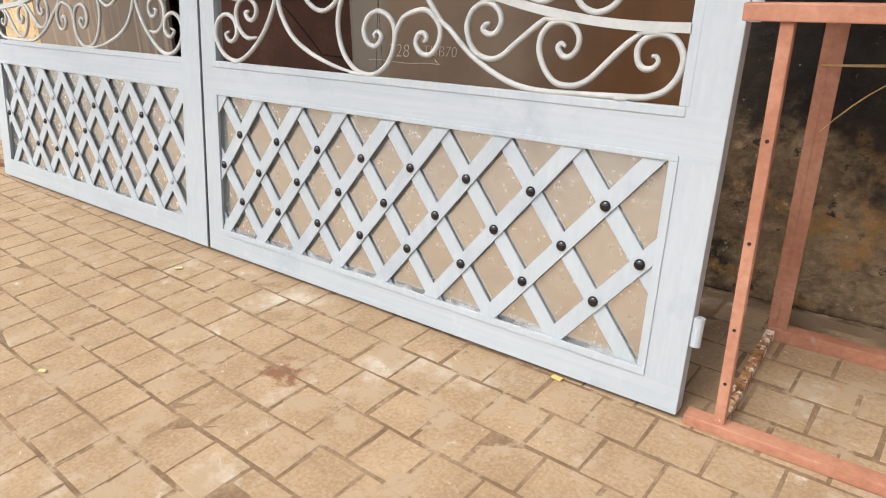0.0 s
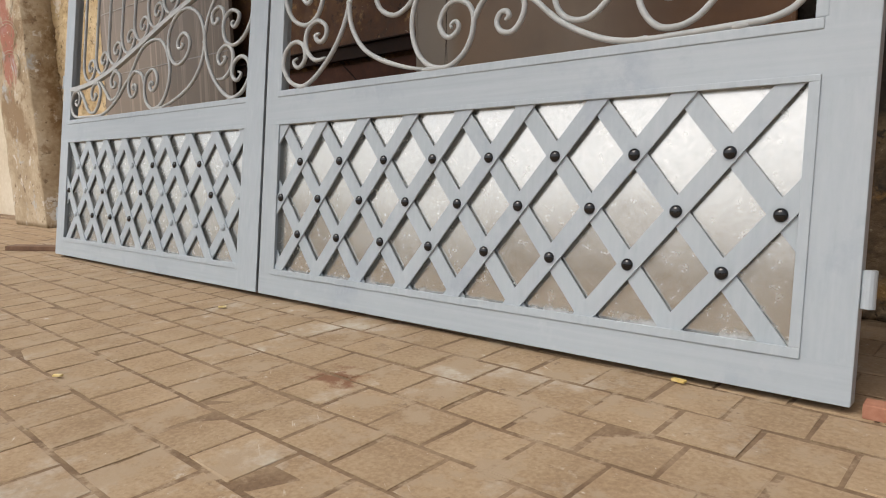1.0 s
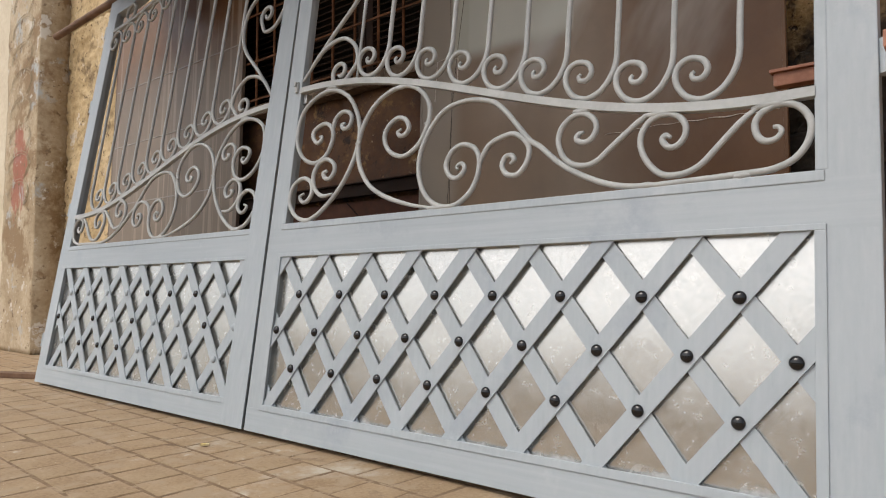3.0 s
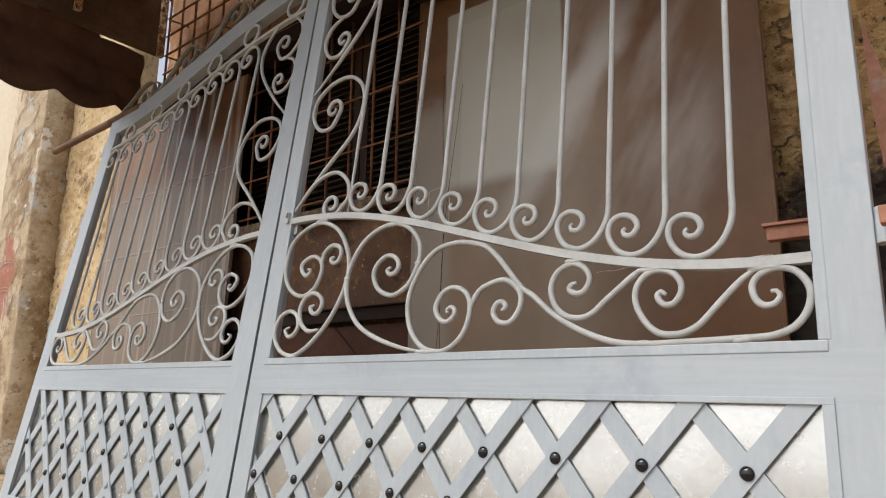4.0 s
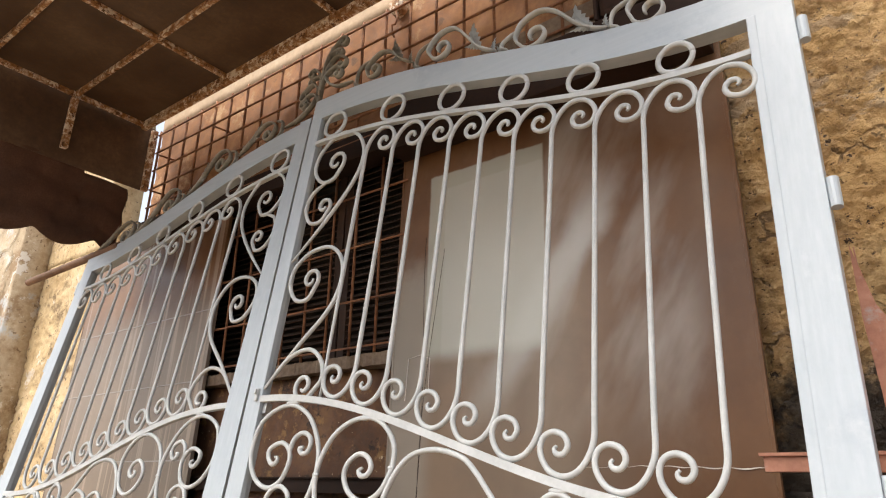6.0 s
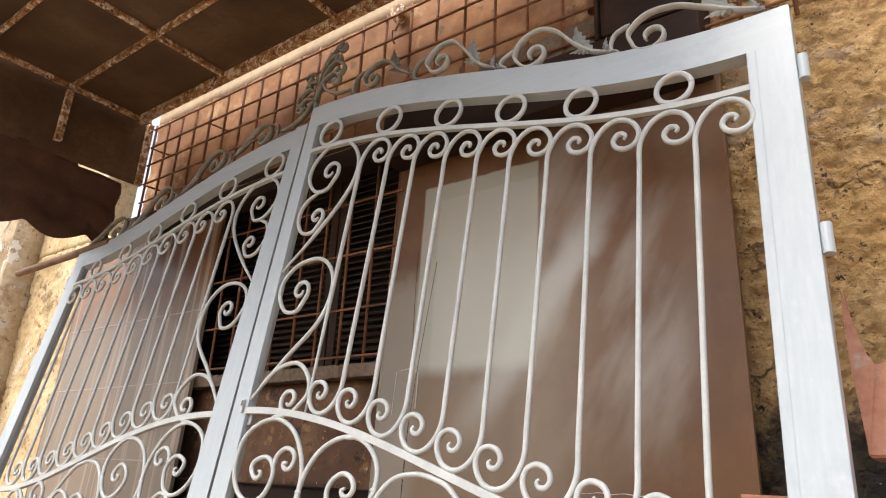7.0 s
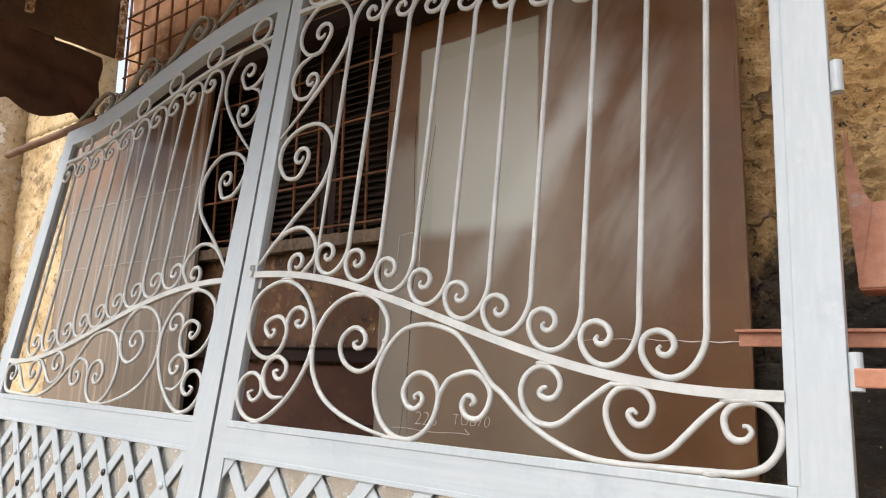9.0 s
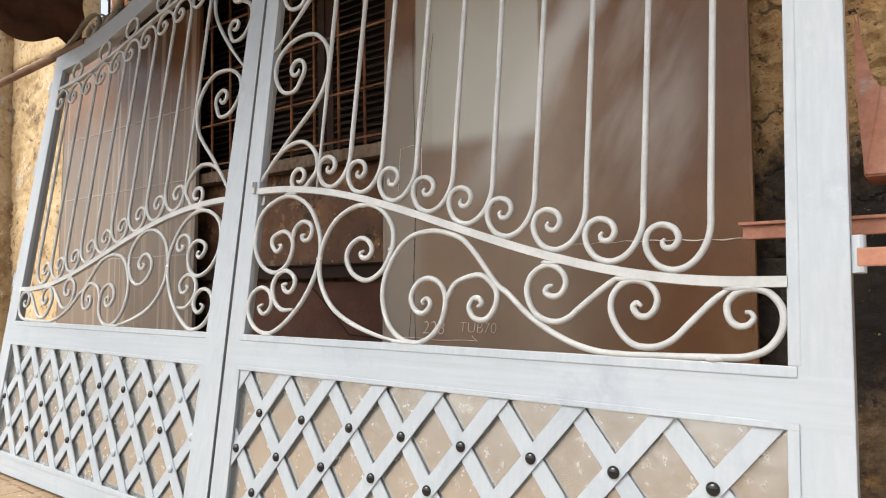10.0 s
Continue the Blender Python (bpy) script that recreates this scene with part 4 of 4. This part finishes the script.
tube(bm, [(0.14, 0.80, 3.47), (0.14, 0.765, 3.47), (0.14, 0.735, 3.465)], 0.052, 14, lambda u: 1.0 - 0.35 * u * u)
part("boss", bm, RUST_PALE, fitting)
bm = bmesh.new()
tube(bm, [(0.15, 0.75, 3.42), (0.165, 0.745, 3.37), (0.15, 0.745, 3.335), (0.125, 0.745, 3.345), (0.125, 0.75, 3.30), (0.14, 0.755, 3.265)], 0.006, 6)
part("hook", bm, RUST, fitting, smooth=True)

# ---- pillar at the far end ----
def build_pillar():
    p = thing("pillar", "worn grey limewashed pillar with faded red paint and ring marks", "pillar", kind="structure")
    rough_wall("shaft", -4.62, -3.86, 0.0, 5.0, 0.60, PILLAR, "", 0.01, 0.05, p, 0.3)
    for k in range(9):
        z = 1.35 + 0.24 * k
        for dr in (0.0, 0.025):
            pts = [(-4.24 + (0.24 - dr) * math.cos(a), 0.588, z + (0.13 - dr) * math.sin(a)) for a in (radians(200) - radians(260) * i / 24 for i in range(25))]
            part("ring_mark", tube(bmesh.new(), pts, 0.0022, 5), RING_PAINT, p)
    return p


pillar = build_pillar()
# ---- steel sheets leaning behind the gate ----
def build_sheet(x0, x1, top, y_foot, y_head, mat, label, name="steel_sheet", fold=0.02):
    t = thing(name, label, "steel sheet")
    a = math.atan2(y_head - y_foot, top)
    m = pose(0, y_foot, 0, -math.degrees(a), 0, 0)
    L = math.hypot(top, y_head - y_foot)
    s = part("sheet", box(bmesh.new(), (x0, 0, 0), (x1, 0.003, L), 0.0, m), mat, t)
    part("folded_edge", box(bmesh.new(), (x1, -0.002, 0), (x1 + 0.012, fold, L), 0.002, m), mat, t)
    part("folded_edge", box(bmesh.new(), (x0 - 0.012, -0.002, 0), (x0, fold, L), 0.002, m), mat, t)
    return t, m


big, BIGM = build_sheet(0.25, 1.70, 2.56, 0.69, 0.765, BROWN_SHEET, "large smeared brown enamelled steel sheet with painted-in sheen, leaning on the wall")
skin, SKINM = build_sheet(-2.72, -1.13, 2.54, 0.66, 0.74, BROWN_SHEET, "brown enamelled steel door skin leaning on the wall")
for z in (1.13, 1.55, 1.96):
    part("seam", box(bmesh.new(), (-2.7, -0.003, z - 0.003), (-1.15, 0.0, z + 0.003), 0.0, SKINM), DUSTY_SHEET, skin)
tray, TRAYM = build_sheet(-1.12, 0.66, 0.965, 0.735, 0.785, RUSTY_SHEET, "low dark brown steel sheet standing under the window", fold=0.008)
bm = bmesh.new()
tube(bm, [(-0.30, 0, 0.965), (-0.10, 0, 0.80), (-0.02, 0, 0.725), (0.25, 0, 0.715)], 0.004, 6)
bmesh.ops.transform(bm, matrix=TRAYM @ pose(0, -0.002, 0), verts=bm.verts)
part("crease", bm, DARK_SHEET, tray, "dark folded crease")


# ---- red-oxide welded stand beside the gate ----
def build_stand():
    t = thing("steel_stand", "welded box stand of red-oxide primed square tube on the paving", "stand")
    x0, x1, y0, y1, h, s = 2.09, 3.05, 0.02, 0.58, 0.985, 0.026
    for x in (x0, x1):
        for y in (y0, y1):
            part("post", slab((x, y - s / 2, 0.03), (x + s, y + s / 2, h - 0.0), 0.003), RED_OXIDE, t)
    part("base_bar", slab((2.02, y0 - 0.022, 0.0), (x1 + 0.1, y0 + 0.022, 0.03), 0.003), RED_OXIDE, t)
    part("base_bar", slab((x0, y1 - 0.022, 0.0), (x1 + 0.05, y1 + 0.022, 0.045), 0.003), RED_OXIDE, t)
    for x in (x0, x1):
        part("side_bar", slab((x, y0 + 0.022, 0.002), (x + s, y1 - 0.022, 0.035), 0.003), RUST_PALE, t)
    part("top_bar", slab((2.02, y0 - 0.022, h), (x1 + 0.1, y0 + 0.018, h + 0.034), 0.003), RED_OXIDE, t)
    part("angle_flange", slab((x0 + s, y1 - s / 2, 0.045), (x0 + s + 0.03, y1 - s / 2 + 0.004, h), 0.001), RED_OXIDE, t)
    part("top_bar", box(slab((1.742, 0.41, 1.062), (x1 + 0.1, 0.45, 1.098), 0.003), (1.735, 0.40, 1.098), (x1 + 0.1, 0.47, 1.106), 0.001), RED_OXIDE, t)
    for x in (x0 + 0.3, x1):
        part("top_bearer", slab((x, y0 - 0.02, h + 0.034), (x + s, y1 + 0.02, h + 0.056), 0.003), RED_OXIDE, t)
    part("top_plate", slab((2.1, 0.06, 1.057), (x1, 0.62, 1.06)), RED_OXIDE, t)
    part("folded_tray", box(slab((2.015, 0.40, 1.20), (2.9, 0.405, 1.40), 0.001), (2.015, 0.405, 1.195), (2.9, 0.60, 1.2), 0.001), RED_OXIDE, t)
    bm = bmesh.new()
    vs = [bm.verts.new(c) for c in ((2.012, 0.40, 1.2), (2.012, 0.60, 1.2), (2.012, 0.41, 1.58), (2.015, 0.40, 1.2), (2.015, 0.60, 1.2), (2.015, 0.41, 1.58))]
    for q in ((0, 1, 2), (5, 4, 3)):
        bm.faces.new([vs[i] for i in q])
    for i in range(3):
        j = (i + 1) % 3
        bm.faces.new((vs[i], vs[i + 3], vs[j + 3], vs[j]))
    part("end_plate", bm, RED_OXIDE, t)
    bm = bmesh.new()
    f = bm.faces.new([bm.verts.new(c) for c in ((2.014, 0.396, 1.20), (2.052, 0.396, 1.398), (2.036, 0.396, 1.43), (2.006, 0.396, 1.585), (2.004, 0.396, 1.40))])
    for g in bmesh.ops.extrude_face_region(bm, geom=[f])["geom"]:
        if isinstance(g, bmesh.types.BMVert):
            g.co.y += 0.003
    part("corner_gusset", bm, RED_OXIDE, t)
    # dark discs on the post, painted as the shade inside bolt holes
    for z in (0.15, 0.30, 0.52, 0.75):
        bm = bmesh.new()
        tube(bm, [(x0 + s / 2, y0 - s / 2 - 0.001, z), (x0 + s / 2, y0 - s / 2 + 0.004, z)], 0.0045, 8)
        part("dark_hole_disc", bm, DARKNESS, t)


build_stand()


# ---- awning over the gate ----
def build_awning():
    t = thing("awning", "sooty sheet-metal awning on a rusty flaking frame with a cloth valance", "awning")
    z, y0, y1 = 3.40, -1.35, 0.57
    # bays past x = 0.15 are unseen; their length is set by their shade
    xs = [-2.08, -1.1, -0.12, 0.76, 1.64]
    for a, c in zip(xs, xs[1:]):
        for u, v in ((y0, -0.42), (-0.41, 0.10), (0.105, y1)):
            part("roof_sheet", slab((a + 0.004, u, z + 0.03), (c - 0.004, v - 0.004, z + 0.034)), AWNING, t)
    for x in xs:
        part("rafter", slab((x - 0.0115, y0, z - 0.003), (x + 0.0115, y1, z + 0.03), 0.003), RUST_PALE, t)
    for y in (y0, -0.42, 0.10):
        part("purlin", slab((xs[0], y - 0.0115, z - 0.008), (xs[-1], y + 0.0115, z + 0.029), 0.003), RUST_PALE, t)
    part("wall_beam", slab((xs[0], y1 - 0.012, z - 0.028), (xs[-1], y1 + 0.028, z + 0.03), 0.003), RUST_PALE, t)
    # end wall of the awning with its post and cloth
    part("corner_post", slab((-2.1, 0.64, 2.93), (-2.06, 0.68, z), 0.003), RUST_PALE, t)
    part("corner_post", slab((-2.1, 0.08, 3.02), (-2.06, 0.12, z - 0.012), 0.003), RUST_PALE, t)
    part("end_sheet", slab((-2.11, y0, 2.935), (-2.105, 0.68, z + 0.03)), AWNING, t)
    bm, prev = bmesh.new(), None
    n = 90
    for i in range(n + 1):
        u = i / n
        y = -1.35 + 1.93 * u
        x = -2.13 - 0.012 * math.sin(u * 26)
        low = 2.46 - 0.07 * abs(math.sin(u * math.pi * 5.5)) + 0.03 * u
        head = 2.93 if u > 0.84 else 3.0
        row = [bm.verts.new((x + 0.02 * math.sin(k * 0.4 + u * 9) * (1 - k / 12) + 0.018 * math.sin(k * 1.35 + 0.5 * math.sin(u * 7)), y, low + (head - low) * k / 12)) for k in range(13)]
        if prev:
            for k in range(12):
                bm.faces.new((prev[k], prev[k + 1], row[k + 1], row[k]))
        prev = row
    bmesh.ops.solidify(bm, geom=bm.faces[:], thickness=0.003)
    part("valance", bm, CLOTH, t, "dark cloth valance with a scalloped hem", True)


build_awning()
pole = part("pole", tube(bmesh.new(), [(-2.9, 0.37, 2.33), (-1.7, 0.39, 2.36)], 0.024, 12), WOOD)
tagged(pole, "brown round pole poking out past the awning end", "pole")


# ---- rebar guard above the gate ----
def build_guard():
    t = thing("guard_grid", "rusty welded rebar guard grid on the upper wall", "grille")
    y, x0, x1, z0, z1, step = 0.70, -2.06, 2.1, 2.6, 3.41, 0.1685
    for i in range(int((x1 - x0) / step) + 1):
        x = x0 + step * i
        part("upright_rod", tube(bmesh.new(), [(x, y, z0), (x, y, z1)], 0.008, 6), RUST, t, smooth=True)
    for z in (2.66, 2.80, 2.94, 3.085, 3.225, 3.37):
        part("cross_rod", tube(bmesh.new(), [(x0, y - 0.014, z), (x1, y - 0.014, z)], 0.007, 6), RUST, t, smooth=True)
    for z in (2.94, 3.225):
        for x in (x0, x0 + 0.674):
            part("wall_tie", tube(bmesh.new(), [(x, y, z), (x + 0.02, 0.84, z)], 0.007, 6), RUST, t, smooth=True)


build_guard()


# ---- small things ----
def chalk_text(body, x, z, size):
    cu = bpy.data.curves.new("chalk_mark", "FONT")
    cu.body, cu.size, cu.extrude, cu.offset, cu.shear = body, size, 0.0006, -0.0019, 0.12
    ob = new("chalk_mark", cu)
    dg = bpy.context.evaluated_depsgraph_get()
    me = bpy.data.meshes.new_from_object(ob.evaluated_get(dg))
    bpy.data.objects.remove(ob)
    o = new("chalk_mark", me)
    me.materials.append(CHALK)
    o.parent = big
    o.matrix_local = BIGM @ pose(x, -0.006, z, 90, 0, 0)
    tagged(o, "handwritten chalk note")


chalk_text("228", 0.455, 0.752, 0.076)
chalk_text("TUB70", 0.638, 0.764, 0.060)

bm = bmesh.new()
tube(bm, [(0.34 + 0.385 * u, 0, 0.731 + 0.003 * math.sin(9 * u)) for u in (i / 16 for i in range(17))] + [(0.705, 0, 0.745), (0.70, 0, 0.752)], 0.0013, 5)
bmesh.ops.transform(bm, matrix=BIGM @ pose(0, -0.005, 0), verts=bm.verts)
part("chalk_line", bm, CHALK, big)


bm = bmesh.new()
tube(bm, [(1.12 + 0.57 * u, 0, 1.084 + 0.004 * math.sin(5 * u) + 0.002 * math.sin(41 * u)) for u in (i / 40 for i in range(41))], 0.0011, 5, lambda u: 0.5 + u * (1.1 + 0.8 * math.sin(37 * u)))
bmesh.ops.transform(bm, matrix=BIGM @ pose(0, -0.004, 0), verts=bm.verts)
part("scratch", bm, CHALK, big, "pale scratch in the enamel")
bm = bmesh.new()
tube(bm, [(0.325, 0, 1.35), (0.335, 0, 1.525), (0.40, 0, 1.535), (0.45, 0, 1.515), (0.448, 0, 1.37)], 0.0015, 5)
bmesh.ops.transform(bm, matrix=BIGM @ pose(0, -0.004, 0), verts=bm.verts)
part("chalk_line", bm, CHALK, big)
for x, z0, z1, sway in ((0.40, 0.58, 2.05, 0.035), (0.455, 0.72, 1.98, -0.02)):
    bm = bmesh.new()
    tube(bm, [(x + sway * math.sin(4.2 * u) + 0.05 * u * u, 0.665 + 0.06 * u, z0 + (z1 - z0) * u) for u in (i / 24 for i in range(25))], 0.0010, 5)
    tagged(part("hanging_wire", bm, DARK_SHEET), "thin dark wire hanging down the brown sheet", "wire", "hanging wires")
bm = bmesh.new()
tube(bm, [(2.10 + 0.6 * u, 0.552 - 0.2 * u, 0.835 + 0.05 * u + 0.02 * u * u) for u in (i / 8 for i in range(9))], 0.007, 6, lambda u: 0.4 + 0.6 * u)
tube(bm, [(2.38 - 0.25 * u, 0.458 + 0.07 * u, 0.868 - 0.06 * u - 0.14 * u * u) for u in (i / 8 for i in range(9))], 0.0018, 5)
tagged(part("twig", bm, STRAW), "dry yellow twig caught in the red stand", "twig")

def scrap(x, y, sx, sy, turn, mat, name, label, category, lift=0.004):
    bm = slab((-sx, -sy, 0), (sx, sy, 0.006), 0.002)
    for v in bm.verts:
        v.co.z += 0.25 * abs(v.co.x)
    o = part(name, bm, mat)
    o.matrix_world = pose(x, y, lift - 0.003, 0, 0, turn)
    tagged(o, label, category)


scrap(0.377, -0.857, 0.012, 0.006, 30, SCRAP, "cigarette_end", "crushed yellow cigarette end on the pavers", "litter")
scrap(1.665, -0.012, 0.016, 0.008, -10, SCRAP, "paper_scrap", "small yellow paper scrap by the gate foot", "litter")
scrap(0.06, -0.19, 0.014, 0.007, 50, SCRAP, "paper_scrap", "small yellow paper scrap on the pavers", "litter")
offcut = part("timber_offcut", box(bmesh.new(), (-0.24, -0.04, 0), (0.24, 0.04, 0.03), 0.004, pose(-2.42, 0.05, 0.0, 0, 0, 24)), WOOD)
tagged(offcut, "weathered brown timber offcut lying on the pavers", "timber")
rubble = random.Random(8)
for k in range(7):
    bm = bmesh.new()
    bmesh.ops.create_icosphere(bm, subdivisions=1, radius=rubble.uniform(0.02, 0.06))
    for v in bm.verts:
        v.co = Vector((v.co.x * 1.3, v.co.y, v.co.z * 0.6)) * rubble.uniform(0.8, 1.15)
    o = part("plaster_lump", bm, OCHRE)
    o.matrix_world = pose(rubble.uniform(-3.9, -2.9), rubble.uniform(0.45, 0.75), 0.012, 0, 0, rubble.uniform(0, 360))
    tagged(o, "broken lump of ochre plaster at the wall foot", "rubble", "fallen plaster")

# ---- paving ----
ROT = pose(0, 0, 0, 0, 0, -2.3)
PX, PY = 0.156, 0.153
rng = random.Random(11)
shapes = []
for k in range(6):
    bm = slab((-PX / 2 + 0.0045, -PY / 2 + 0.0045, -0.05), (PX / 2 - 0.0045, PY / 2 - 0.0045, 0.0), 0.0035)
    for v in bm.verts:
        v.co += Vector((rng.uniform(-0.0026, 0.0026), rng.uniform(-0.0026, 0.0026), rng.uniform(-0.0008, 0.0006)))
    me = bpy.data.meshes.new("paver")
    bmesh.ops.recalc_face_normals(bm, faces=bm.faces)
    bm.to_mesh(me)
    bm.free()
    me.materials.append(PAVER)
    shapes.append(me)
paving = thing("pavement", "sandy square concrete pavers with dirt-filled joints", "paving", kind="structure")
verts, faces = [], []
for j in range(-40, 12):
    for i in range(-62, 44):
        u, v = i * PX + (0.168 if j % 2 else 0.094), -0.7735 + j * PY
        c = ROT @ Vector((u + rng.uniform(-0.003, 0.003), v + rng.uniform(-0.002, 0.002), rng.uniform(-0.0012, 0.0004)))
        tw = rng.uniform(-0.9, 0.9)
        if c.y > 0.8 or c.x > 6.0:
            continue
        m = pose(c.x, c.y, c.z, rng.uniform(-0.2, 0.2), rng.uniform(-0.2, 0.2), -2.3 + tw)
        if -0.75 < c.x < 2.25 and -1.12 < c.y < 0.09:
            o = new("paver", rng.choice(shapes))
            o.parent = paving
            o.matrix_local = m
        else:
            me = rng.choice(shapes)
            b0 = len(verts)
            verts += [tuple(m @ v_.co) for v_ in me.vertices]
            faces += [tuple(b0 + q for q in p.vertices) for p in me.polygons]
me = bpy.data.meshes.new("outer_pavers")
me.from_pydata(verts, [], faces)
me.materials.append(PAVER_FAR)
o = new("outer_pavers", me)
o.parent = paving
tagged(o, kind="stuff")
